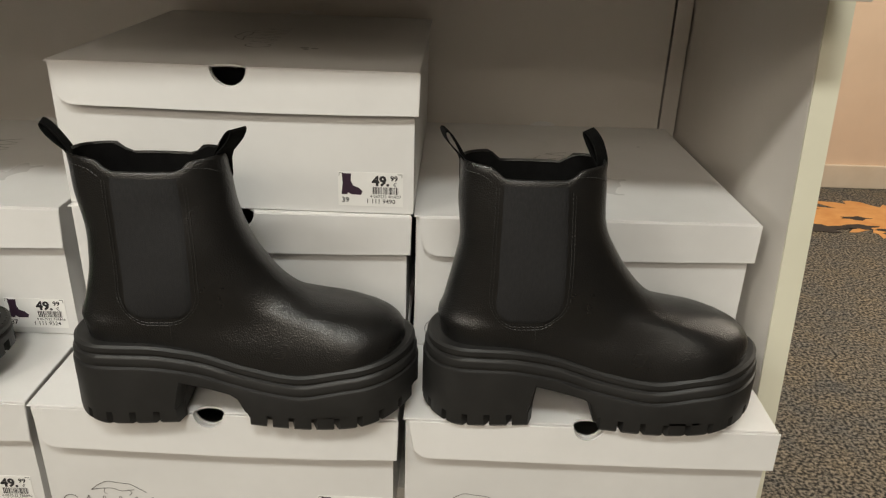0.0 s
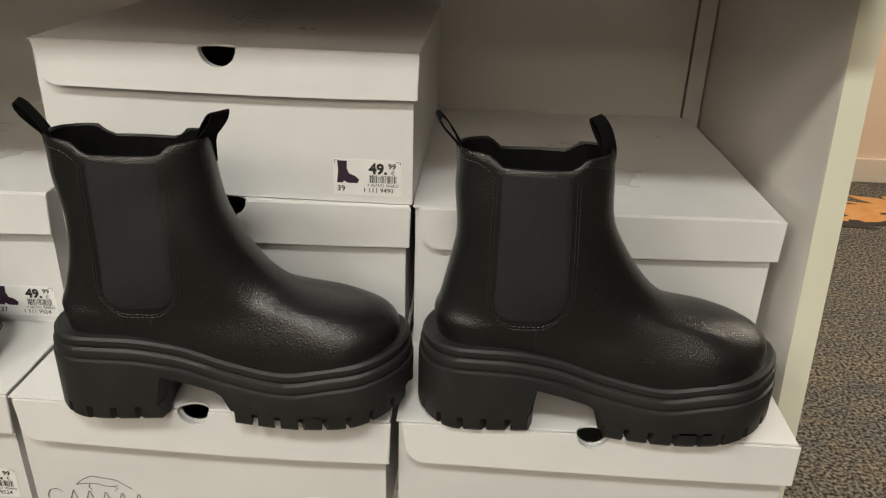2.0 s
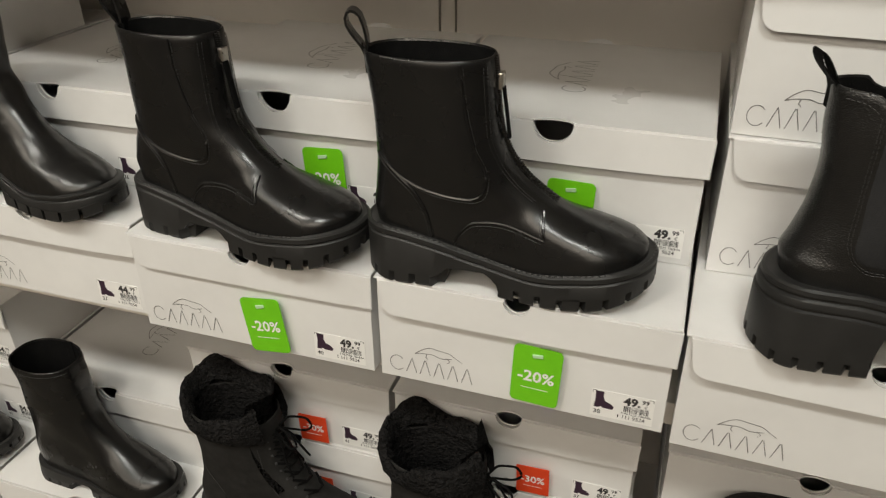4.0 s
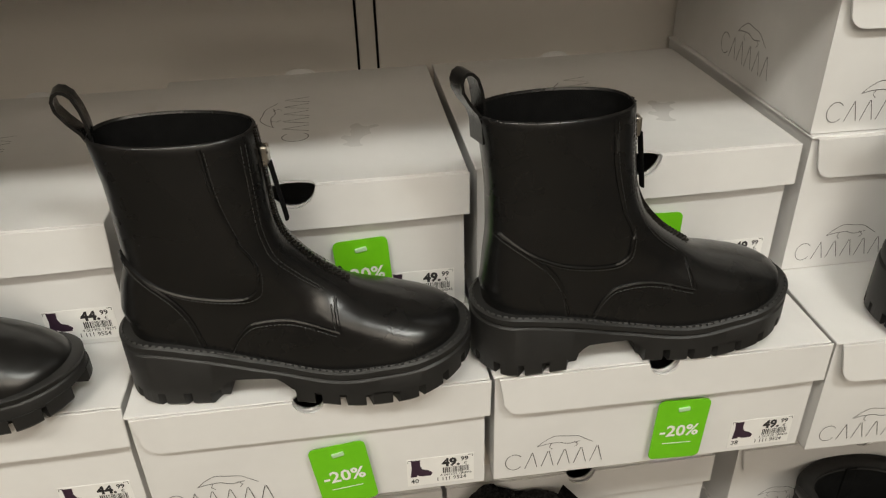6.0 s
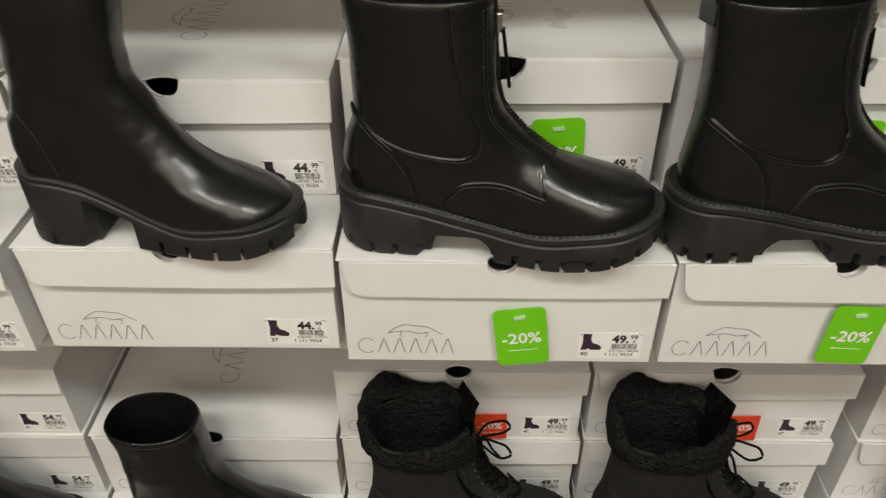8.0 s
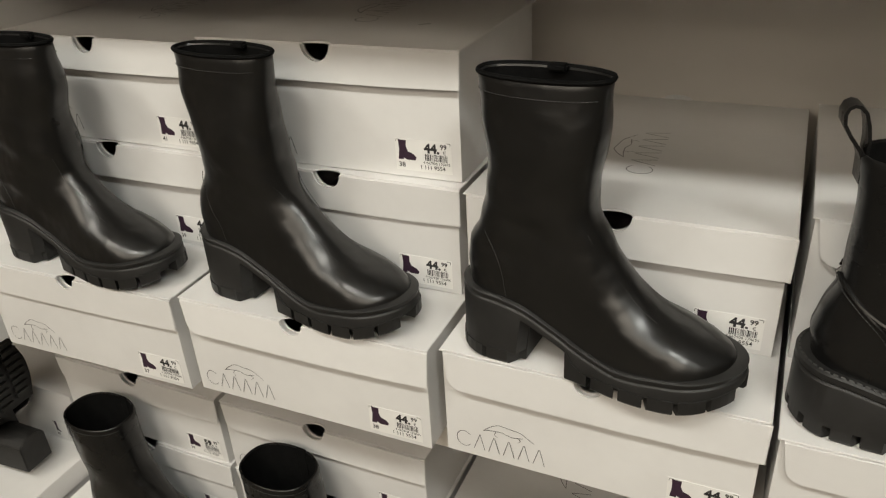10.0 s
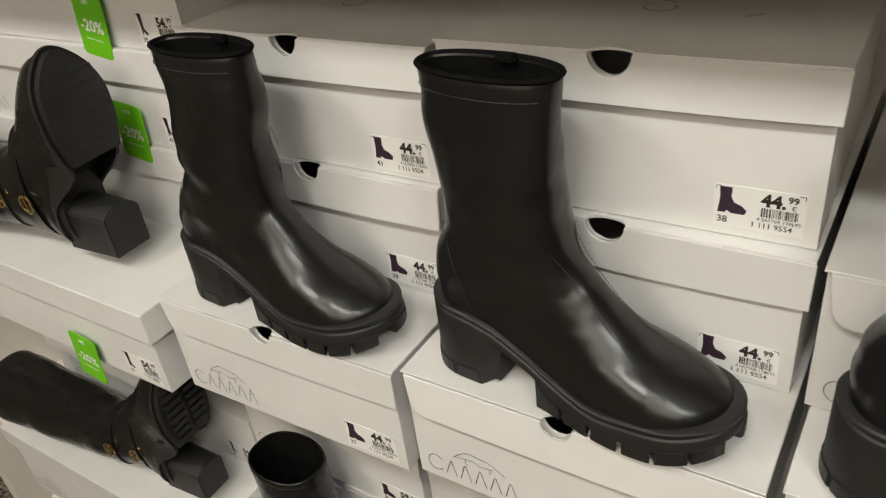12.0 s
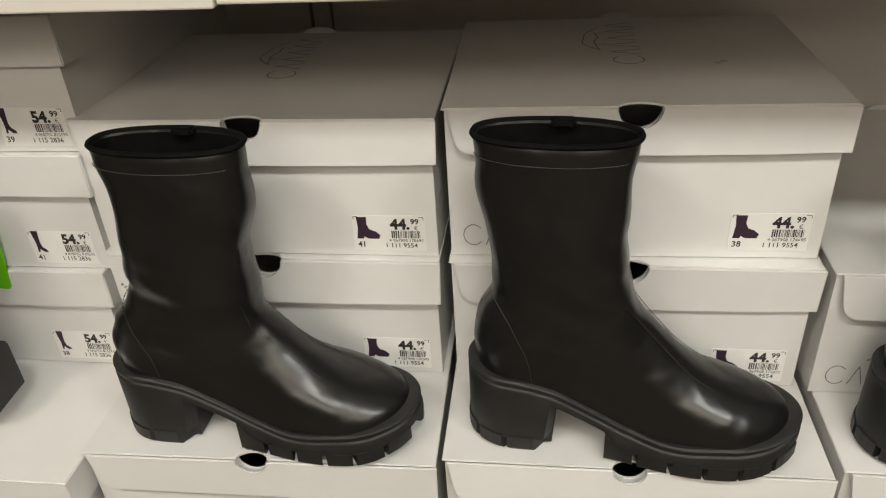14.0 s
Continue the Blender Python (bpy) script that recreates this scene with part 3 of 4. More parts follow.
class Upper:
    """The leather of a boot: rings stacked from the sole to the collar. x runs from heel to toe, z up."""

    def __init__(self, heel, front, foot, shaft, sole_top, top, blend=(0.075, 0.135), rim=None, p=0.78, wrinkle=0.0, seed=0, dome=0.28, folds=0.0, slouch=0.0):
        self.slouch = slouch
        self.folds = folds
        self.dome = dome
        self.heel, self.front, self.foot, self.shaft, self.zs = spline(heel), spline(front), spline(foot), spline(shaft), sole_top
        self.z0, self.top, self.blend, self.p = heel[0][0], top, blend, p
        self.rim = spline(rim) if rim else (lambda x: 0.0)
        self.wrinkle, self.seed = wrinkle, seed

    def lift(self, x, z):
        fade = 1 - smoothstep(self.z0, self.z0 + 0.06, z)
        return (self.zs(x) - self.z0) * fade + self.rim(x) * smoothstep(self.top - 0.06, self.top, z)

    def half(self, x, z, s, h, f):
        b = smoothstep(*self.blend, z)
        t = min(max((z - self.z0) / 0.05, 0), 1)
        dome = 1 - self.dome * t ** 1.5 * smoothstep(0.07, 0.17, x)
        foot = self.foot(x) * dome * cap(f - x, 0.055) * cap(x - h, 0.034)
        return foot * (1 - b) + self.shaft(z) * b * abs(s) ** self.p

    def crease(self, x, y, z):
        """How far soft dents and ankle folds push the leather out or in."""
        low = smoothstep(self.z0 + 0.01, self.z0 + 0.05, z) * (1 - smoothstep(self.top - 0.03, self.top - 0.01, z))
        q = noise.noise(Vector((x * 14 + self.seed, y * 10, z * 20))) * self.wrinkle
        if self.folds:
            w = noise.noise(Vector((x * 9, y * 9 + self.seed, z * 5)))
            q += self.folds * math.sin((z - 0.12 + 0.35 * (x - 0.07)) * 2 * math.pi / 0.034 + 3 * w) * math.exp(-((z - 0.145) / 0.035) ** 2) * (0.6 + w)
        return q * low

    def at(self, z, ang, inset=0.0):
        h, f = self.heel(z) + inset, self.front(z) - inset
        x = (h + f) / 2 + (f - h) / 2 * math.cos(ang)
        s = math.sin(ang)
        y = max(self.half(x, z, s, h, f) - inset * abs(s), 0) * (1 if s > 0 else -1)
        if self.wrinkle:
            q = self.crease(x, y, z)
            x, y = x + q * math.cos(ang), y + q * s
        return Vector((x, y + self.slouch * smoothstep(0.1, self.top, z), z + self.lift(x, z)))

    def on(self, x, z, side=-1, off=0.0008):
        """The point of the surface above (x, z) on one side, off metres outside it."""
        def raw(x, z):
            zn = z
            for _ in range(14):
                zn = 0.5 * zn + 0.5 * (z - self.lift(x, zn))
            h, f = self.heel(zn), self.front(zn)
            c = min(max((2 * x - h - f) / (f - h), -1), 1)
            s = math.sqrt(max(1 - c * c, 0))
            y = self.half(x, zn, s, h, f)
            return y + (self.crease(x, y * side, zn) * s if self.wrinkle else 0)
        e = 0.002
        y = raw(x, z)
        n = Vector((-(raw(x + e, z) - raw(x - e, z)) / (2 * e), 1, -(raw(x, z + e) - raw(x, z - e)) / (2 * e))).normalized()
        q = Vector((x, y, z)) + n * off
        q.y = (-abs(q.y) if side < 0 else abs(q.y)) + self.slouch * smoothstep(0.1, self.top, z)
        return q

    def mesh(self, material, n=56, levels=34, thick=0.003):
        bm = bmesh.new()
        zs = [self.z0 + (self.top - self.z0) * (i / levels) ** 1.15 for i in range(levels + 1)]
        rows = [(z, 0.0) for z in zs] + [(self.top + 0.0012, thick * 0.3), (self.top + 0.0012, thick * 0.7), (self.top - 0.001, thick)]
        rings = [[bm.verts.new(self.at(z, 2 * math.pi * k / n, i)) for k in range(n)] for z, i in rows]
        for a, b in zip(rings[:-1], rings[1:]):
            for k in range(n):
                bm.faces.new((a[k], a[(k + 1) % n], b[(k + 1) % n], b[k]))
        return mesh_of(bm, "upper", material, 60)

    def lining(self, material, depth=0.11, n=40, thick=0.003):
        bm = bmesh.new()
        zs = [self.top - 0.0005 - depth * i / 8 for i in range(9)]
        rings = [[bm.verts.new(self.at(max(z, self.z0), 2 * math.pi * k / n, thick)) for k in range(n)] for z in zs]
        for a, b in zip(rings[:-1], rings[1:]):
            for k in range(n):
                bm.faces.new((a[k], a[(k + 1) % n], b[(k + 1) % n], b[k]))
        bm.faces.new(rings[-1])
        return mesh_of(bm, "lining", material, True)

    def line(self, pts, side=-1, off=0.0008, n=48):
        """A smooth line over the surface through a few (x, z) points."""
        t = [0.0]
        for a, b in zip(pts[:-1], pts[1:]):
            t.append(t[-1] + math.dist(a, b))
        fx, fz = spline(list(zip(t, (p[0] for p in pts)))), spline(list(zip(t, (p[1] for p in pts))))
        return [self.on(fx(t[-1] * i / n), fz(t[-1] * i / n), side, off) for i in range(n + 1)]

    def patch(self, x0, x1, z0, z1, material, name, off=0.0009, side=-1, nx=14, nz=26, round_=0.02):
        """A panel lying on the surface between x0(z), x1(z), with rounded lower corners."""
        bm = bmesh.new()
        rows = []
        for j in range(nz + 1):
            z = z0 + (z1 - z0) * (j / nz) ** 1.2
            q = max(0.0, round_ - (z - z0))
            cut = round_ - math.sqrt(max(round_**2 - q * q, 0))
            a, b = x0(z) + cut, x1(z) - cut
            rows.append([bm.verts.new(self.on(a + (b - a) * i / nx, z, side, off if 0 < i < nx and j > 0 else -0.0004)) for i in range(nx + 1)])
        for r, s in zip(rows[:-1], rows[1:]):
            for i in range(nx):
                bm.faces.new((r[i], r[i + 1], s[i + 1], s[i]))
        return mesh_of(bm, name, material, 60)


class Sole:
    """A chunky rubber sole: outline by half width, top and under side by height along x."""

    def __init__(self, length, half, top, under, tread):
        self.length, self.half, self.top, self.under, self.tread = length, spline(half), spline(top), under, tread

    def outline(self, ang, out=0.0):
        x = self.length / 2 * (1 + math.cos(ang))
        s = math.sin(ang)
        y = self.half(x) * cap(self.length - x, 0.058) * cap(x, 0.036) * (1 if s > 0 else -1)
        return x + out * math.cos(ang), y + out * (1 if s > 0 else -1) * abs(s) ** 0.6, x

    def mesh(self, rows, material=None, n=150, inset=0.011):
        """rows: (share of the height from the under side, or metres below the top if negative; how far out)."""
        bm = bmesh.new()
        rings = []
        angs = [2 * math.pi * k / n for k in range(n)]

        def ring(fn, out):
            r = []
            for a in angs:
                px, py, x = self.outline(a, out)
                r.append(bm.verts.new((px, py, fn(x))))
            rings.append(r)
        ring(lambda x: self.tread(x) + 0.0015 if self.under(x) - self.tread(x) < 0.0185 else self.under(x), -inset)
        ring(lambda x: self.under(x) + 0.0005, -inset)
        for share, out in rows:
            ring(lambda x: self.under(x) if share == 0 else max(self.under(x) + 0.0006, self.top(x) + share if share < 0 else self.tread(x) + 0.013 + (self.top(x) - self.tread(x) - 0.013) * share), out)
        ring(lambda x: self.top(x) - 0.001, -0.014)
        for a, b in zip(rings[:-1], rings[1:]):
            for k in range(n):
                bm.faces.new((a[k], a[(k + 1) % n], b[(k + 1) % n], b[k]))
        for r in (rings[0], rings[-1]):
            for k in range(n // 2):
                q = [r[k], r[k + 1], r[(n - k - 1) % n], r[(n - k) % n]]
                q = list(dict.fromkeys(q))
                if len(q) > 2:
                    bm.faces.new(q)
        return mesh_of(bm, "sole", material or RUBBER, 35)

    def lugs(self, spans, pitch=0.0195, slot=0.0052, depth=0.014, out=0.0, material=None):
        """Blocks of the tread round the outline, within the x spans."""
        bm = bmesh.new()
        n = 720
        pts = [self.outline(2 * math.pi * k / n, out) for k in range(n + 1)]
        walked, start, runs = 0.0, 0, []
        for k in range(1, n + 1):
            walked += math.dist(pts[k][:2], pts[k - 1][:2])
            if walked >= pitch:
                runs.append((start, k))
                start, walked = k, 0.0
        for a, b in runs:
            mid = pts[(a + b) // 2][2]
            if not any(x0 <= mid <= x1 for x0, x1 in spans):
                continue
            ids = [a + (b - a) * i / 3 * (1 - slot / pitch) for i in range(4)]
            front, back = [], []
            for f in ids:
                ang = 2 * math.pi * f / n
                ox, oy, x = self.outline(ang, out)
                ix, iy, _ = self.outline(ang, -depth)
                tx, ty, _ = self.outline(ang, out - 0.0025)
                top, low = self.under(x) + 0.002, self.tread(x)
                front.append([bm.verts.new((tx, ty, low)), bm.verts.new((ox, oy, low + 0.003)), bm.verts.new((ox, oy, top))])
                back.append([bm.verts.new((ix, iy, low)), bm.verts.new((ix, iy, top))])
            for i in range(3):
                bm.faces.new((front[i][0], front[i + 1][0], front[i + 1][1], front[i][1]))
                bm.faces.new((front[i][1], front[i + 1][1], front[i + 1][2], front[i][2]))
                bm.faces.new((back[i][0], back[i + 1][0], front[i + 1][0], front[i][0]))
                bm.faces.new((front[i][2], front[i + 1][2], back[i + 1][1], back[i][1]))
                bm.faces.new((back[i][1], back[i + 1][1], back[i + 1][0], back[i][0]))
            for i in (0, 3):
                bm.faces.new((front[i][0], front[i][1], front[i][2], back[i][1], back[i][0]))
        return mesh_of(bm, "tread", material or RUBBER)


def spring(x, start, length, rise):
    return rise * max(0.0, (x - start) / (length - start)) ** 2


def pull_tab(parent, base, way, height, width, lean, material=LINING, gap=0.008):
    """A folded webbing loop standing on the collar."""
    bm = bmesh.new()
    way = Vector(way).normalized()
    across = Vector((-way.y, way.x, 0))
    up = Vector((0, 0, 1))
    g, hh = gap, height
    prof = [(0.0, -0.02), (0.0, 0.0), (-0.05 * g, 0.3 * hh), (0.0, 0.6 * hh), (0.12 * g, 0.85 * hh), (0.35 * g, 0.97 * hh), (0.6 * g, hh), (0.85 * g, 0.94 * hh), (g, 0.8 * hh), (g, 0.6 * hh), (0.75 * g, 0.35 * hh), (0.4 * g, 0.1 * hh), (0.25 * g, -0.004), (0.2 * g, -0.02)]
    rows = []
    for d, h in prof:
        c = Vector(base) + way * (d + lean * max(h, 0)) + up * h
        wd = width * (1 - 0.12 * max(h, 0) / height)
        rows.append([c - across * wd / 2, c + across * wd / 2])
    th = 0.0011 if material is LINING else 0.0024
    for off in (0,):
        vs = [[bm.verts.new(p) for p in r] for r in rows]
        for a, b in zip(vs[:-1], vs[1:]):
            bm.faces.new((a[0], a[1], b[1], b[0]))
    bmesh.ops.recalc_face_normals(bm, faces=bm.faces)
    bmesh.ops.solidify(bm, geom=list(bm.faces), thickness=th)
    return part("pull_tab", bm, material, parent, "black webbing pull tab", 50)


def chelsea_boot(m, label, group, seed, fold, flare=0.0):
    ob = thing("chelsea_boot", m, label, "boot", group)
    L = 0.312
    arch = lambda x: smoothstep(0.097, 0.101, x) * (1 - smoothstep(0.150, 0.161, x))
    tread = lambda x: spring(x, 0.225, L, 0.016) + spring(L - x, L - 0.03, L, 0.004)
    under = lambda x: tread(x) + 0.013 + (0.030 - 0.25 * (min(max(x, 0.1), 0.16) - 0.1)) * arch(x)
    sole = Sole(L, [(0, 0.043), (0.05, 0.047), (0.12, 0.044), (0.22, 0.055), (0.27, 0.055), (L, 0.053)], [(0, 0.075), (0.03, 0.078), (0.068, 0.077), (0.113, 0.070), (0.160, 0.058), (0.207, 0.053), (0.25, 0.060), (L, 0.070)], under, tread)
    rows = [(0.0, 0.0), (-0.0225, 0.0), (-0.0208, -0.0006), (-0.0196, -0.0030), (-0.0178, -0.0032), (-0.0165, -0.0012), (-0.0115, -0.0014), (-0.0100, -0.0022), (-0.0088, -0.0046), (-0.0070, -0.0044), (-0.0058, -0.0030), (-0.0020, -0.0034), (-0.0002, -0.0060)]
    put("sole", sole.mesh(rows), ob)
    for span in ((-0.01, 0.095), (0.157, 0.33)):
        put("tread", sole.lugs([span]), ob, None, "lugged rubber tread")
    up = Upper([(0.053, 0.016), (0.08, 0.013), (0.105, 0.017), (0.14, 0.025), (0.171, 0.029 - flare * 0.25), (0.200, 0.028 - flare * 0.65), (0.237, 0.027 - flare)],
               [(0.053, 0.300), (0.066, 0.299), (0.078, 0.293), (0.088, 0.282), (0.096, 0.266), (0.101, 0.244), (0.106, 0.222), (0.113, 0.207), (0.128, 0.189), (0.153, 0.170), (0.185, 0.156), (0.212, 0.152), (0.237, 0.149)],
               [(0.0, 0.033), (0.04, 0.036), (0.11, 0.036), (0.20, 0.047), (0.25, 0.0505), (0.30, 0.050)],
               [(0.05, 0.040), (0.12, 0.037), (0.17, 0.035), (0.237, 0.029)], lambda x: sole.top(x) - 0.002, 0.227,
               rim=[(0.028, 0.008), (0.052, 0.007), (0.064, -0.002), (0.116, -0.002), (0.127, 0.006), (0.153, 0.008)], wrinkle=0.0022, seed=seed)
    put("upper", up.mesh(PEBBLE), ob)
    put("lining", up.lining(LINING), ob, None, "black textile lining")
    x0, x1 = spline([(0.05, 0.062), (0.09, 0.060), (0.14, 0.062), (0.225, 0.062)]), spline([(0.05, 0.112), (0.09, 0.120), (0.14, 0.121), (0.225, 0.117)])
    for side in (-1, 1):
        put("elastic_gore", up.patch(x0, x1, 0.099, 0.2215, ELASTIC, "elastic_gore", side=side), ob, None, "matt black elastic side panel")
        bm = bmesh.new()
        for d in (0.0025, 0.005):
            pts = [(x0(z) - d, z) for z in (0.219, 0.18, 0.145, 0.122)] + [(0.068 - d, 0.104), (0.080, 0.099 - d), (0.100, 0.099 - d), (0.112 + d, 0.104)] + [(x1(z) + d, z) for z in (0.122, 0.145, 0.18, 0.219)]
            stitches(bm, up.line(pts, side, 0.0006, 90))
        stitches(bm, up.line([(0.098, 0.095), (0.099, 0.078)], side, 0.0006))
        for a, b in ((0.032, 0.056), (0.122, 0.151)):
            stitches(bm, up.line([(a, 0.229), ((a + b) / 2, 0.228), (b, 0.221)], side, 0.0006, 14))
        tagged(part("stitching", bm, THREAD, ob), "fine dark grey stitching", kind="stuff")
    pull_tab(ob, (0.031 - flare, 0, 0.234), (-1, -0.25, 0), 0.026, 0.019, 0.55)
    pull_tab(ob, (0.146, 0, 0.233), (1, -0.75, 0), 0.026, 0.019, fold)
    return ob


def zip_boot(m, label, group, seed, lean=0.0):
    ob = thing("zip_boot", m, label, "boot", group)
    L = 0.300
    arch = lambda x: smoothstep(0.081, 0.098, x) * (1 - smoothstep(0.134, 0.152, x))
    tread = lambda x: spring(x, 0.20, L, 0.022) + spring(L - x, L - 0.03, L, 0.003)
    under = lambda x: tread(x) + 0.013 + 0.012 * arch(x)
    sole = Sole(L, [(0, 0.039), (0.05, 0.042), (0.12, 0.041), (0.21, 0.052), (0.26, 0.052), (L, 0.050)], [(0, 0.060), (0.028, 0.061), (0.079, 0.053), (0.13, 0.041), (0.183, 0.035), (0.235, 0.041), (0.27, 0.047), (L, 0.051)], under, tread)
    rows = [(0.0, 0.0), (-0.0105, 0.0), (-0.0095, -0.0008), (-0.0085, -0.0028), (-0.0072, -0.0012), (-0.0060, 0.0), (-0.0015, 0.0), (-0.0002, -0.002)]
    put("sole", sole.mesh(rows), ob)
    for span in ((-0.01, 0.083), (0.148, 0.33)):
        put("tread", sole.lugs([span], pitch=0.0215, slot=0.0062), ob, None, "lugged rubber tread")
    bm = bmesh.new()
    n = 260
    path = []
    for k in range(n + 1):
        px, py, x = sole.outline(2 * math.pi * k / n, -0.0028)
        path.append(Vector((px, py, sole.top(x) + 0.0002)))
    stitches(bm, path, 0.0058, 0.0009)
    tagged(part("welt_stitching", bm, THREAD, ob), "coarse grey welt stitching", kind="stuff")
    up = Upper([(0.036, 0.011), (0.07, 0.008), (0.10, 0.011), (0.128, 0.015 + lean * 0.4), (0.17, 0.012 + lean * 0.8), (0.238, 0.004 + lean)],
               [(0.036, 0.291), (0.045, 0.290), (0.053, 0.285), (0.061, 0.274), (0.070, 0.254), (0.079, 0.228), (0.087, 0.208), (0.098, 0.190), (0.113, 0.170), (0.139, 0.149), (0.163, 0.140 + lean * 0.4), (0.205, 0.135 + lean * 0.6), (0.238, 0.131 + lean * 0.7)],
               [(0.0, 0.032), (0.04, 0.035), (0.11, 0.035), (0.19, 0.045), (0.24, 0.048), (0.29, 0.048)],
               [(0.05, 0.040), (0.12, 0.038), (0.17, 0.038), (0.238, 0.036)], lambda x: sole.top(x) - 0.002, 0.226, wrinkle=0.0022, seed=seed)
    put("upper", up.mesh(SMOOTH), ob)
    put("lining", up.lining(LINING), ob, None, "black textile lining")
    for side in (-1, 1):
        bm, piping = bmesh.new(), bmesh.new()
        quarter = [(0.106, 0.224), (0.110, 0.19), (0.120, 0.15), (0.132, 0.122), (0.130, 0.106), (0.116, 0.098), (0.075, 0.104), (0.045, 0.116), (0.021, 0.132)]
        tube(piping, up.line(quarter, side, 0.0003, 60), 0.0016, 6)
        stitches(bm, up.line([(x + 0.003, z - 0.0032) for x, z in quarter], side, 0.0007, 80), 0.0036)
        counter = [(0.020, 0.131), (0.043, 0.116), (0.062, 0.100), (0.073, 0.082), (0.080, 0.056)]
        tube(piping, up.line(counter, side, 0.0003, 40), 0.0013, 6)
        stitches(bm, up.line([(x - 0.003, z - 0.002) for x, z in counter], side, 0.0007, 60), 0.0036)
        vamp = [(0.102, 0.052), (0.109, 0.064), (0.122, 0.074), (0.145, 0.076), (0.192, 0.067)]
        tube(piping, up.line(vamp, side, 0.0003, 40), 0.0015, 6)
        stitches(bm, up.line([(x, z - 0.0035) for x, z in vamp], side, 0.0007, 60), 0.0036)
        rise = [(0.192, 0.067), (0.190, 0.078), (0.188, 0.090)]
        tube(piping, up.line(rise, side, 0.0003, 20), 0.0014, 6)
        stitches(bm, up.line([(x - 0.0035, z) for x, z in rise], side, 0.0007, 30), 0.0036)
        edge = [(up.front(z) - d, z) for z, d in ((0.220, 0.008), (0.19, 0.009), (0.16, 0.010), (0.135, 0.011), (0.112, 0.013), (0.095, 0.015))]
        stitches(bm, up.line(edge, side, 0.0007, 70), 0.0036)
        stitches(bm, up.line([(x + 0.0028, z) for x, z in edge], side, 0.0007, 70), 0.0036)
        part("piping", piping, SMOOTH, ob)
        tagged(part("stitching", bm, THREAD, ob), "fine dark grey stitching", kind="stuff")
    # front zip with its slider and leather pull
    bm = bmesh.new()
    for i in range(60):
        z = 0.093 + 0.131 * i / 59
        x = up.front(z)
        add_box(bm, x - 0.003, x + 0.0016, -0.0035, -0.0006, z, z + 0.0012)
        add_box(bm, x - 0.003, x + 0.0016, 0.0006, 0.0035, z + 0.001, z + 0.0022)
    zp = part("zip", bm, GUNMETAL, ob, "dark metal front zip")
    x = up.front(0.205)
    bm = box_bm(x, x + 0.006, -0.005, 0.005, 0.196, 0.212, 0.0015)
    part("slider", bm, STEEL, zp, "shiny zip slider")
    bm = bmesh.new()
    tube(bm, [Vector((x + 0.006, -0.002, 0.199 - 0.008 * i)) + Vector((0.0012 * i, 0, 0)) for i in range(7)], 0.0045, 8, 0.35)
    part("zip_pull", bm, LINING, zp, "black leather zip pull", True)
    pull_tab(ob, (0.009 + lean, 0, 0.224), (-1, -0.3, 0), 0.037, 0.020, 0.12, SMOOTH, 0.018)
    return ob


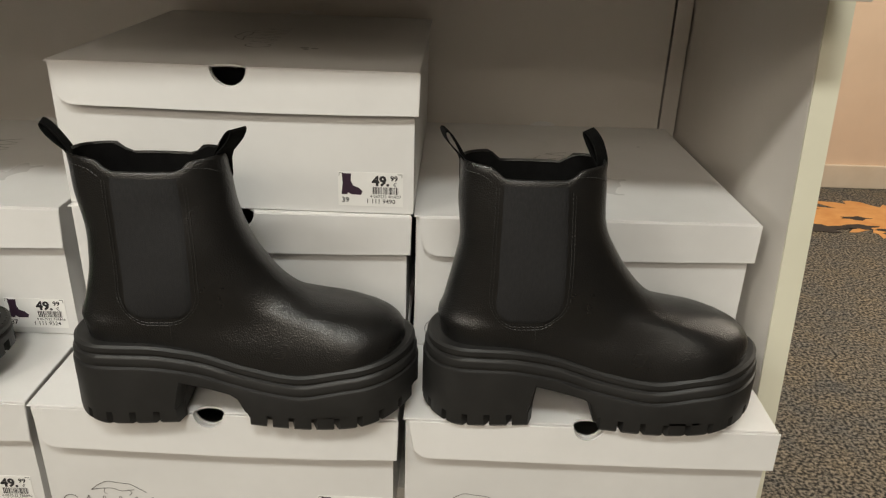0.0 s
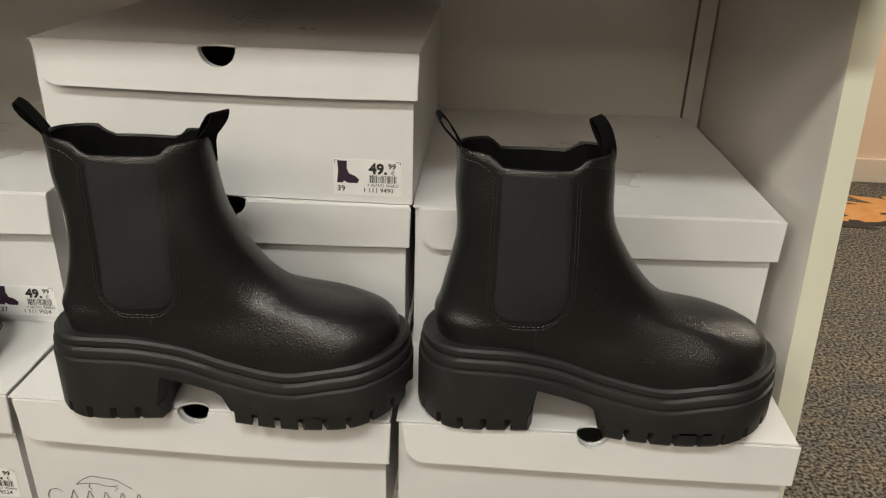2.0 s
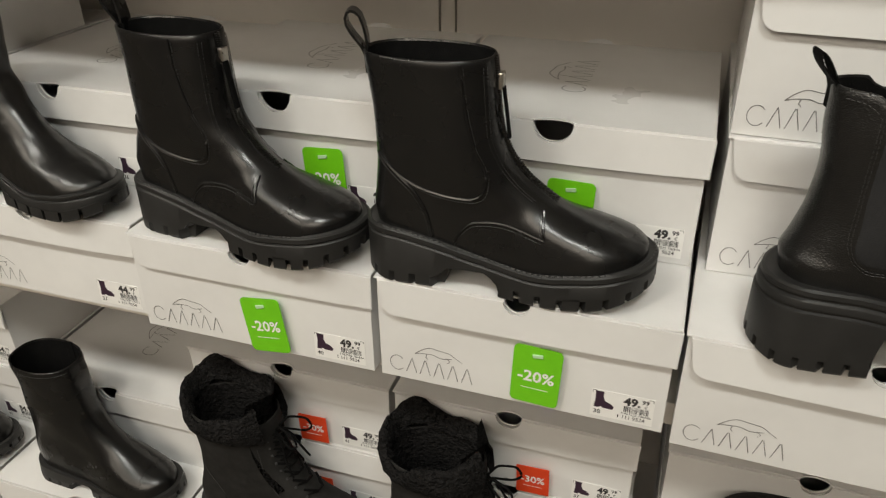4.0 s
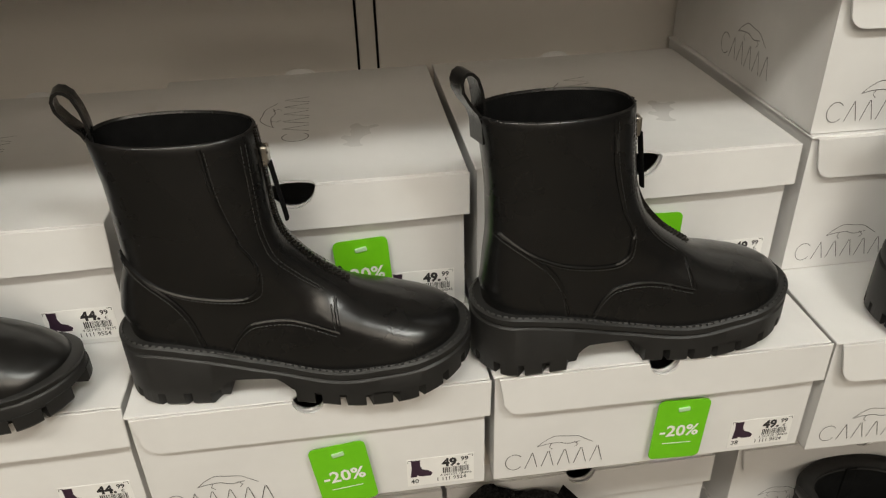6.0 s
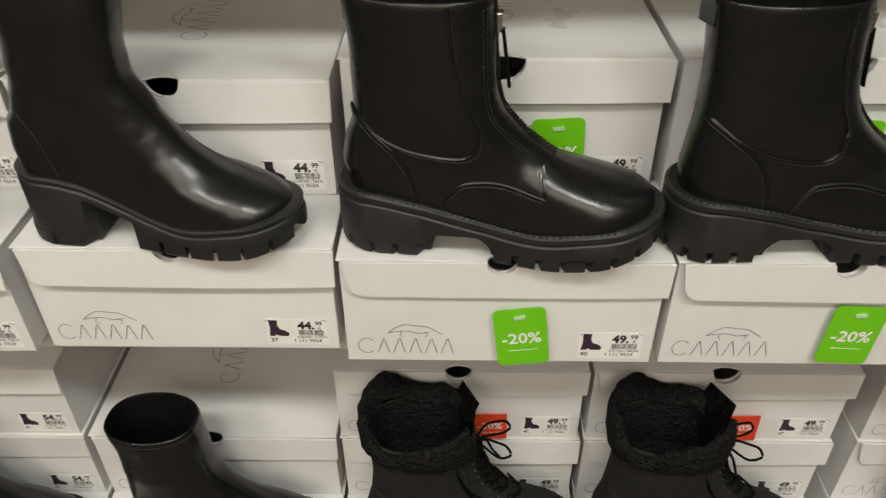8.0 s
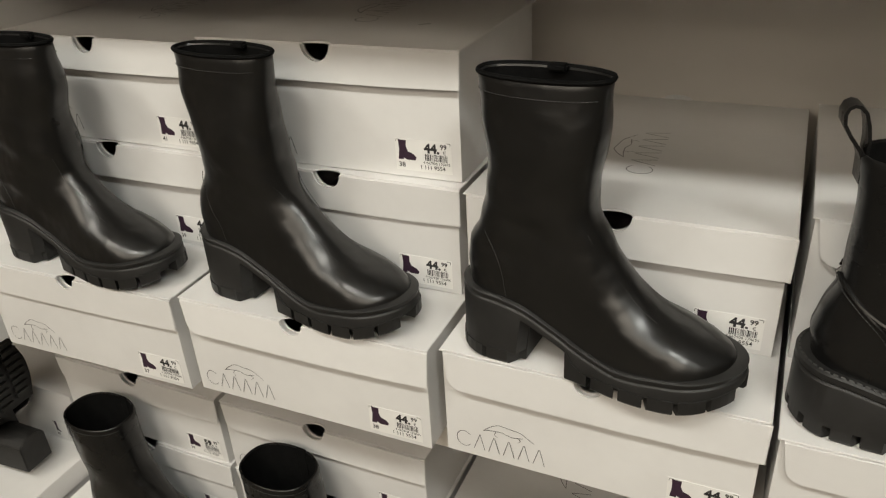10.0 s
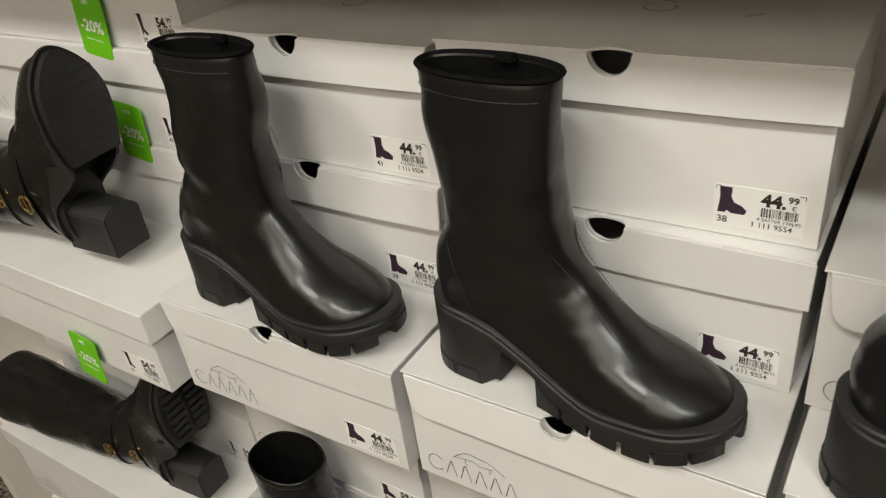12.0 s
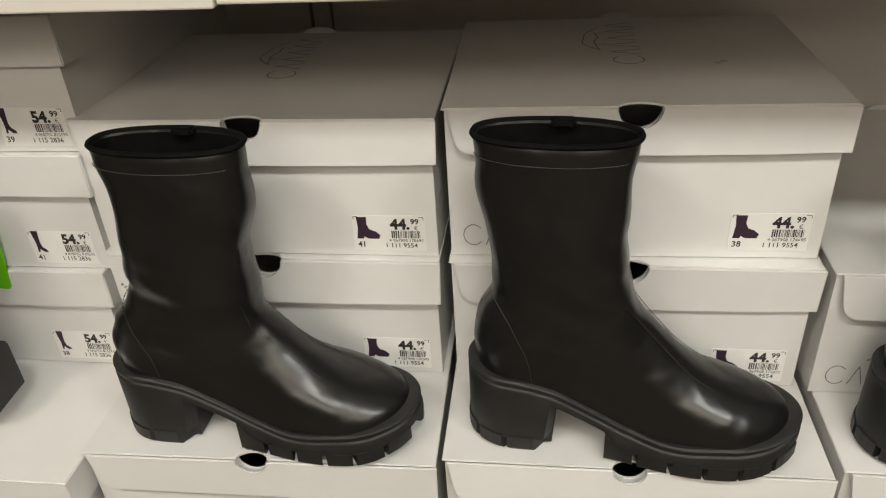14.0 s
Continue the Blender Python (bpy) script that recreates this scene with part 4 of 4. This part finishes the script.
def stretch_boot(m, label, group, seed, lean=0.0):
    ob = thing("ankle_boot", m, label, "boot", group)
    L = 0.270
    arch = lambda x: smoothstep(0.068, 0.072, x) * (1 - smoothstep(0.118, 0.130, x))
    tread = lambda x: spring(x, 0.19, L, 0.014)
    top = [(0, 0.074), (0.039, 0.072), (0.069, 0.066), (0.103, 0.050), (0.134, 0.037), (0.169, 0.030), (0.21, 0.034), (L, 0.042)]
    tops = spline(top)
    under = lambda x: (tread(x) + 0.013) * (1 - arch(x)) + (tops(x) - 0.014) * arch(x)
    sole = Sole(L, [(0, 0.034), (0.04, 0.036), (0.10, 0.034), (0.19, 0.046), (0.23, 0.046), (L, 0.044)], top, under, tread)
    put("sole", sole.mesh([(0.0, 0.0), (-0.0088, 0.0), (-0.0078, -0.0006), (-0.0066, -0.0026), (-0.0054, -0.0008), (-0.0014, 0.0), (-0.0002, -0.002)], inset=0.012), ob)
    for span in ((-0.01, 0.068), (0.122, 0.30)):
        put("tread", sole.lugs([span], pitch=0.0265, slot=0.0045, depth=0.016, out=0.0012), ob, None, "lugged rubber tread and block heel")
    up = Upper([(0.060, 0.008), (0.085, 0.006), (0.113, 0.010 + lean * 0.1), (0.143, 0.020 + lean * 0.5), (0.19, 0.018 + lean * 0.8), (0.275, 0.009 + lean)],
               [(0.060, 0.2605), (0.065, 0.2585), (0.069, 0.254), (0.075, 0.242), (0.080, 0.227), (0.086, 0.204), (0.093, 0.186), (0.102, 0.169), (0.124, 0.144), (0.146, 0.129 + lean * 0.5), (0.18, 0.124 + lean * 0.7), (0.217, 0.124 + lean), (0.275, 0.129 + lean)],
               [(0.0, 0.030), (0.04, 0.032), (0.10, 0.031), (0.18, 0.041), (0.22, 0.0435), (0.265, 0.0425)],
               [(0.05, 0.036), (0.12, 0.034), (0.16, 0.034), (0.275, 0.023)], lambda x: sole.top(x) - 0.002, 0.264, blend=(0.08, 0.15), wrinkle=0.0060, folds=0.0017, seed=seed)
    put("upper", up.mesh(STRETCH, levels=44), ob)
    put("lining", up.lining(LINING), ob, None, "black textile lining")
    bm = bmesh.new()
    tube(bm, [up.at(0.2645, 2 * math.pi * k / 48) + Vector((0, 0, 0.001)) for k in range(49)], 0.0022, 6)
    part("collar_roll", bm, LINING, ob, "rolled collar edge", True)
    bm = bmesh.new()
    for side in (-1, 1):
        stitches(bm, up.line([(0.024, 0.140), (0.040, 0.122), (0.052, 0.098), (0.058, 0.066)], side, 0.0006, 60), 0.0036)
        stitches(bm, up.line([(x + lean, 0.2515) for x in (0.012, 0.04, 0.08, 0.11, 0.122)], side, 0.0006, 60), 0.0036)
        ridge = [(up.front(z) - 0.007, z + up.lift(up.front(z) - 0.007, z)) for z in (0.14, 0.12, 0.105, 0.096, 0.090, 0.086)]
        stitches(bm, up.line(ridge, side, 0.0006, 60), 0.0036)
    tagged(part("stitching", bm, THREAD, ob), "fine dark grey stitching", kind="stuff")
    bm = bmesh.new()
    add_box(bm, 0.064 + lean, 0.082 + lean, 0.015, 0.025, 0.262, 0.2685)
    bmesh.ops.bevel(bm, geom=list(bm.edges), offset=0.002, segments=2, affect="EDGES")
    part("zip_end", bm, LINING, ob, "top of the inner side zip")
    return ob


def block_sole(L, material=RUBBER, high=0.035):
    arch = lambda x: smoothstep(0.085, 0.092, x) * (1 - smoothstep(0.12, 0.135, x))
    tread = lambda x: spring(x, 0.20, L, 0.018)
    under = lambda x: tread(x) + 0.012 + 0.010 * arch(x)
    return Sole(L, [(0, 0.038), (0.05, 0.041), (0.12, 0.040), (0.20, 0.050), (0.25, 0.048), (L, 0.040)], [(0, high + 0.008), (0.12, high), (0.2, high), (L, high + 0.012)], under, tread)


def fleece_boot(m, label, group, seed, folded):
    """Nubuck lace-up boot with a teddy cuff."""
    ob = thing("lace_up_boot", m, label, "boot", group)
    L = 0.285
    sole = block_sole(L)
    put("sole", sole.mesh([(0.0, 0.0), (0.6, 0.0), (0.65, -0.002), (0.7, 0.0), (1.0, -0.002)]), ob)
    for span in ((-0.01, 0.086), (0.13, 0.33)):
        put("tread", sole.lugs([span]), ob, None, "lugged rubber tread")
    up = Upper([(0.040, 0.010), (0.07, 0.007), (0.11, 0.016), (0.16, 0.020), (0.262, 0.014)],
               [(0.040, 0.277), (0.058, 0.274), (0.072, 0.262), (0.082, 0.244), (0.092, 0.222), (0.105, 0.200), (0.122, 0.178), (0.145, 0.160), (0.18, 0.148), (0.262, 0.140)],
               [(0.0, 0.032), (0.04, 0.035), (0.11, 0.035), (0.19, 0.045), (0.24, 0.045), (0.28, 0.036)],
               [(0.05, 0.040), (0.12, 0.038), (0.18, 0.042), (0.262, 0.046)], lambda x: sole.top(x) - 0.002, 0.228, wrinkle=0.002, seed=seed)
    put("upper", up.mesh(SUEDE), ob)
    put("lining", up.lining(FLEECE, 0.07), ob, None, "black teddy lining")
    # thick uneven fleece cuff, open at the front
    bm = bmesh.new()
    rings = []
    a0, a1 = (16, 344) if folded else (30, 330)
    cols = 60
    prof = [(0.200, 0.002), (0.206, 0.007), (0.222, 0.009), (0.243, 0.008), (0.256, 0.005), (0.261, 0.001), (0.257, -0.004), (0.232, -0.008)]
    for i in range(cols + 1):
        ang = radians(a0 + (a1 - a0) * i / cols)
        col = []
        for j, (z, out) in enumerate(prof):
            p = up.at(min(z, 0.262), ang, -out)
            p.z = z + (0.012 * math.sin(ang * 2 + seed) + 0.006 * math.sin(ang * 5 + seed)) * smoothstep(0.2, 0.262, z) - 0.020 * max(0.0, -math.sin(ang)) * smoothstep(0.2, 0.262, z)
            q = noise.noise_vector(p * 120 + Vector((seed, 0, 0))) * 0.0028 + noise.noise_vector(p * 330) * 0.0012
            col.append(bm.verts.new(p + q))
        rings.append(col)
    for a, b in zip(rings[:-1], rings[1:]):
        for j in range(len(prof) - 1):
            bm.faces.new((a[j], a[j + 1], b[j + 1], b[j]))
    part("cuff", bm, FLEECE, ob, "folded black teddy fleece cuff", 70)
    # tongue
    bm = bmesh.new()
    rows = []
    for i in range(9):
        z = 0.12 + 0.150 * i / 8
        x = up.front(min(z, 0.25)) - 0.004 + 0.010 * max(0, z - 0.24) / 0.03
        rows.append([bm.verts.new((x - 0.010 * abs(k), 0.011 * k * 1.6, z)) for k in (-2, -1, 0, 1, 2)])
    for a, b in zip(rows[:-1], rows[1:]):
        for k in range(4):
            bm.faces.new((a[k], a[k + 1], b[k + 1], b[k]))
    bmesh.ops.solidify(bm, geom=list(bm.faces), thickness=0.005)
    part("tongue", bm, FLEECE, ob, "black padded tongue", 60)
    # laces and hooks
    bm = bmesh.new()
    rowz = [0.108 + 0.0125 * i for i in range(8)]
    for i, z in enumerate(rowz):
        x = up.front(z)
        l, r = Vector((x - 0.011, -0.017, z)), Vector((x - 0.011, 0.017, z))
        tube(bm, [l, Vector((x + 0.004, -0.006, z + 0.004)), Vector((x + 0.004, 0.006, z + 0.005)), Vector((x - 0.011, 0.017, z + 0.0125))], 0.0017, 6)
        tube(bm, [r, Vector((x + 0.005, 0.006, z + 0.004)), Vector((x + 0.005, -0.006, z + 0.006)), Vector((x - 0.011, -0.017, z + 0.0125))], 0.0017, 6)
        for s in (l, r):
            hk = bmesh.new()
            tube(hk, [s + Vector((0.000, -0.003 * (1 if s.y > 0 else -1), 0)), s + Vector((0.004, 0, 0.0)), s + Vector((0.005, 0.003 * (1 if s.y > 0 else -1), 0.003))], 0.0018, 6)
            part("lace_hook", hk, GAP, ob, "", True)
    x = up.front(0.205)
    for sgn in (-1, 1):
        tube(bm, smooth_path([Vector((x, 0.004 * sgn, 0.208)), Vector((x + 0.014, 0.012 * sgn, 0.222)), Vector((x + 0.032, 0.018 * sgn, 0.220)), Vector((x + 0.040, 0.020 * sgn, 0.206)), Vector((x + 0.028, 0.018 * sgn, 0.196)), Vector((x + 0.006, 0.006 * sgn, 0.204))]), 0.0016, 6)
        tube(bm, smooth_path([Vector((x, 0.004 * sgn, 0.206)), Vector((x + 0.012, 0.012 * sgn, 0.19)), Vector((x + 0.020, 0.018 * sgn, 0.165)), Vector((x + 0.030, 0.022 * sgn, 0.145))]), 0.0016, 6)
    part("laces", bm, LINING, ob, "round black laces tied in a bow", True)
    bm = bmesh.new()
    for side in (-1, 1):
        stitches(bm, up.line([(0.02, 0.13), (0.05, 0.11), (0.07, 0.08), (0.075, 0.042)], side, 0.0006, 60))
        stitches(bm, up.line([(0.13, 0.19), (0.135, 0.15), (0.15, 0.115), (0.18, 0.09)], side, 0.0006, 60))
    tagged(part("stitching", bm, THREAD, ob), "fine dark grey stitching", kind="stuff")
    return ob


def plain_boot(m, label, group, seed, top=0.229, material=None, length=0.26):
    """A plain low ankle boot with a wide open collar."""
    ob = thing("ankle_boot", m, label, "boot", group)
    L = length
    sole = block_sole(L, high=0.026)
    put("sole", sole.mesh([(0.0, 0.0), (1.0, -0.002)]), ob)
    for span in ((-0.01, 0.086), (0.13, 0.33)):
        put("tread", sole.lugs([span]), ob, None, "rubber tread")
    k = L / 0.26
    up = Upper([(0.032, 0.008), (0.06, 0.006), (0.10, 0.014), (0.14, 0.018), (top + 0.004, 0.014)],
               [(0.032, 0.252 * k), (0.046, 0.249 * k), (0.056, 0.238 * k), (0.066, 0.216 * k), (0.078, 0.192 * k), (0.095, 0.168 * k), (0.12, 0.144 * k), (0.15, 0.128 * k), (top + 0.004, 0.120 * k)],
               [(0.0, 0.030), (0.04, 0.033), (0.11, 0.033), (0.18, 0.043), (0.22, 0.043), (0.26, 0.034)],
               [(0.04, 0.038), (0.12, 0.036), (0.16, 0.038), (top, 0.040)], lambda x: sole.top(x) - 0.002, top, wrinkle=0.003, seed=seed)
    put("upper", up.mesh(material or SMOOTH), ob)
    put("lining", up.lining(LINING, 0.13), ob, None, "black textile lining with a seam strap")
    bm = bmesh.new()
    for side in (-1, 1):
        stitches(bm, up.line([(0.03, top - 0.006), (0.07, top - 0.006), (0.12, top - 0.006)], side, 0.0006))
    tagged(part("stitching", bm, THREAD, ob), "fine dark grey stitching", kind="stuff")
    part("seam_strap", box_bm(0.070, 0.084, 0.034, 0.037, top - 0.10, top + 0.004, 0.001), LINING, ob, "inner zip flap")
    return ob


def hiker_boot(m, label, group, seed):
    """Padded dark grey outdoor boot."""
    ob = plain_boot(m, label, group, seed, 0.235, SUEDE, 0.29)
    ob.name = "outdoor_boot"
    up = Upper([(0.1, 0.012), (0.25, 0.008)], [(0.1, 0.190), (0.14, 0.158), (0.25, 0.152)], [(0, 0.04), (0.3, 0.04)], [(0.1, 0.043), (0.25, 0.052)], lambda x: 0.1, 0.25)
    for z in (0.232, 0.216, 0.199):
        bm = bmesh.new()
        tube(bm, [up.at(z, 2 * math.pi * k / 48) for k in range(49)], 0.010, 10)
        part("padded_collar", bm, SUEDE, ob, "padded quilted collar", True)
    bm = bmesh.new()
    for a, b in ((0.18, 0.12), (0.15, 0.10)):
        tube(bm, up.line([(0.02, a), (0.06, (a + b) / 2), (0.11, b), (0.14, b + 0.02)], -1, -0.006, 30), 0.003, 6)
    part("overlay", bm, RUBBER, ob, "raised overlay seams", True)
    pull_tab(ob, (0.006, 0, 0.225), (-1, -0.2, 0), 0.03, 0.022, 0.3, RUBBER)
    return ob


def tall_boot(m, label, group, seed, lug):
    """Tall boot with a block heel, strap and golden buckle; lies on its back."""
    ob = thing("tall_boot", m, label, "boot", group)
    L = 0.245
    sole = Sole(L, [(0, 0.032), (0.04, 0.033), (0.10, 0.031), (0.17, 0.043), (0.21, 0.042), (L, 0.034)], [(0, 0.085), (0.06, 0.080), (0.11, 0.044), (0.15, 0.022), (0.2, 0.018), (L, 0.026)],
                lambda x: 0.074 * (1 - smoothstep(0.05, 0.12, x)) + 0.010 * smoothstep(0.05, 0.12, x) + spring(x, 0.18, L, 0.010), lambda x: spring(x, 0.18, L, 0.010) + (0.0 if x > 0.12 else 0.06))
    put("sole", sole.mesh([(0.0, 0.0), (0.5, 0.0), (1.0, -0.002)], inset=0.004), ob)
    bm = bmesh.new()
    out = [(0.002, -0.026), (0.002, 0.026)] + arc(0.030, 0.0, 0.036, 50, -50, 8, 0.034)
    plate(bm, [(x, y) for x, y in out], lambda u, v, k: (0.004 + u * (0.94 + 0.06 * k / 0.080), v * (0.94 + 0.06 * k / 0.080), k), 0.080)
    bmesh.ops.bevel(bm, geom=list(bm.edges), offset=0.0015, segments=2, affect="EDGES")
    part("heel", bm, RUBBER, ob, "black block heel", 30)
    for i in range(7 if not lug else 9):
        x = 0.120 + i * (0.015 if not lug else 0.0125)
        hw = sole.half(x) * 0.72
        bump = 0.0 if not lug else -0.004
        z = sole.tread(x) + 0.0009 + bump
        for x0, x1, y0, y1 in ((x, x + (0.0075 if lug else 0.003), -hw, -0.004), (x + 0.006, x + (0.0135 if lug else 0.009), 0.004, hw)):
            part("tread_bar", box_bm(x0, x1, y0, y1, z, z + 0.006 - bump), RUBBER if lug else GAP, ob)
    up = Upper([(0.060, 0.006), (0.09, 0.003), (0.13, 0.010), (0.17, 0.012), (0.30, -0.004), (0.47, -0.012)],
               [(0.060, 0.238), (0.078, 0.234), (0.090, 0.215), (0.10, 0.188), (0.115, 0.158), (0.135, 0.132), (0.165, 0.115), (0.22, 0.108), (0.32, 0.118), (0.47, 0.122)],
               [(0.0, 0.028), (0.04, 0.030), (0.10, 0.029), (0.17, 0.039), (0.21, 0.038), (0.245, 0.030)],
               [(0.05, 0.034), (0.12, 0.034), (0.2, 0.042), (0.47, 0.056)], lambda x: sole.top(x) - 0.002, 0.46, blend=(0.07, 0.14), wrinkle=0.004, seed=seed)
    put("upper", up.mesh(SMOOTH, levels=50), ob)
    put("lining", up.lining(LINING), ob)
    bm = bmesh.new()
    for z in (0.118, 0.168):
        pts = [up.at(z, 2 * math.pi * k / 48, -0.0015) for k in range(49)]
        for a, b in zip(pts[:-1], pts[1:]):
            v = [bm.verts.new(p) for p in (a + Vector((0, 0, -0.007)), b + Vector((0, 0, -0.007)), b + Vector((0, 0, 0.007)), a + Vector((0, 0, 0.007)))]
            bm.faces.new(v)
    bmesh.ops.remove_doubles(bm, verts=bm.verts, dist=1e-5)
    bmesh.ops.solidify(bm, geom=list(bm.faces), thickness=0.0018)
    st = part("strap", bm, SMOOTH, ob, "leather ankle straps", 60)
    for z in (0.118, 0.168):
        bm = bmesh.new()
        c = up.on(0.065, z, -1, 0.004)
        tube(bm, [c + Vector((0.011 * math.cos(a), 0, 0.010 * math.sin(a))) for a in [2 * math.pi * k / 24 for k in range(25)]], 0.0016, 6)
        tube(bm, [c + Vector((-0.011, 0, 0)), c + Vector((0.011, -0.001, 0))], 0.0012, 6)
        part("buckle", bm, BRASS, st, "golden buckle", True)
    return ob


T = TOP + 0.001
CHG, ZG, SG = "chelsea boots with platform soles", "front-zip boots with lug soles", "stretch boots with block heels"
chelsea_boot(pose(-0.026, 0.604, T, 0, 0, 0) @ Matrix.Diagonal((0.975, 1, 1, 1)), "grained black leather chelsea boot with chunky platform sole", CHG, 1, -0.75)
chelsea_boot(pose(-0.336, 0.592, T, 0, 0, 2) @ Matrix.Diagonal((0.980, 1, 1, 1)), "grained black leather chelsea boot with chunky platform sole", CHG, 4, 0.7, 0.005)
zip_boot(pose(-0.708, 0.614, T, 0, 0, 2.5) @ Matrix.Diagonal((0.965, 1, 1, 1)), "smooth black ankle boot with front zip and lug sole", ZG, 2)
zip_boot(pose(-0.999, 0.634, T, 0, 0, -6.5) @ Matrix.Diagonal((0.97, 1, 1, 1)), "smooth black ankle boot with front zip and lug sole", ZG, 7, 0.011)
for sx, sy, turn, seed, size, lean in ((-1.288, 0.637, -5, 3, 0.955, 0.010), (-1.599, 0.641, -5, 11, 0.968, 0.0), (-1.900, 0.626, -2.5, 19, 0.972, 0.029)):
    stretch_boot(pose(sx, sy, T, 0, 0, turn) @ Matrix.Diagonal((size, 1, 1, 1)), "shiny black stretch ankle boot with ribbed block heel", SG, seed, lean)
# lower shelf
LB = L1 + 0.001
fleece_boot(pose(-0.725, 0.628, LB, 0, 0, -2) @ Matrix.Diagonal((1, 1, 0.97, 1)), "black nubuck lace-up boot with teddy fleece cuff", "fleece boots", 3, True)
fleece_boot(pose(-1.012, 0.628, LB, 0, 0, -2) @ Matrix.Diagonal((1, 1, 0.97, 1)), "black nubuck lace-up boot with teddy fleece cuff", "fleece boots", 9, False)
plain_boot(pose(-1.312, 0.630, LB, 0, 0, -3), "plain black leather ankle boot with open collar", "plain ankle boots", 5)
plain_boot(pose(-1.628, 0.630, LB, 0, 0, -3), "plain black leather ankle boot with open collar", "plain ankle boots", 8)
plain_boot(pose(-1.937, 0.628, LB, 0, 0, -3), "plain black leather ankle boot with open collar", "plain ankle boots", 12)
hiker_boot(pose(-0.317, 0.628, LB, 0, 0, -2) @ Matrix.Diagonal((1, 1, 0.93, 1)), "dark grey padded outdoor boot with pull tab", "outdoor boots", 2)
# tall boots lying on their backs, soles turned to the aisle's end
LIE = pose(0, 0, 0, 0, -90, 0)
tall_boot(pose(-2.021, 0.622, 1.004 + 0.014, 0, 0, 3) @ LIE, "black tall boot lying on its back with buckle strap", "tall boots", 2, False)
tall_boot(pose(-2.065, 0.630, 0.554 + 0.014, 0, 0, 3) @ LIE, "black tall boot lying on its back with lugged sole", "tall boots", 6, True)

# ---- leaf print on the carpet ----
rng = random.Random(3)
bm = bmesh.new()
out = []
for i in range(110):
    a = 2 * math.pi * i / 110
    r = 1 + 0.14 * math.sin(7 * a + 1) + 0.12 * math.sin(23 * a) + rng.uniform(-0.14, 0.10)
    out.append((2.38 + 0.62 * r * math.cos(a), 3.71 + 0.22 * r * math.sin(a)))
plate(bm, out, lambda u, v, k: (u, v, 0.0005 + k), 0.002)
decal = part("floor_sticker", bm, LEAF, None)
tagged(decal, "orange autumn leaf sticker on the carpet", "floor sticker")
bm = bmesh.new()
for cx, cy, s in ((1.80, 3.47, 0.09), (2.0, 3.50, 0.06), (2.05, 3.62, 0.045), (1.72, 3.58, 0.05), (2.22, 3.44, 0.08), (2.5, 3.6, 0.07)):
    ring = []
    for i in range(18):
        a = 2 * math.pi * i / 18
        r = s * (1 + rng.uniform(-0.45, 0.35))
        ring.append((cx + 0.13 + 1.6 * r * math.cos(a), cy + 0.09 + 0.6 * r * math.sin(a)))
    plate(bm, ring, lambda u, v, k: (u, v, 0.0027 + k), 0.0008)
part("dark_print", bm, LEAF_DARK, decal, "black leaf pattern")
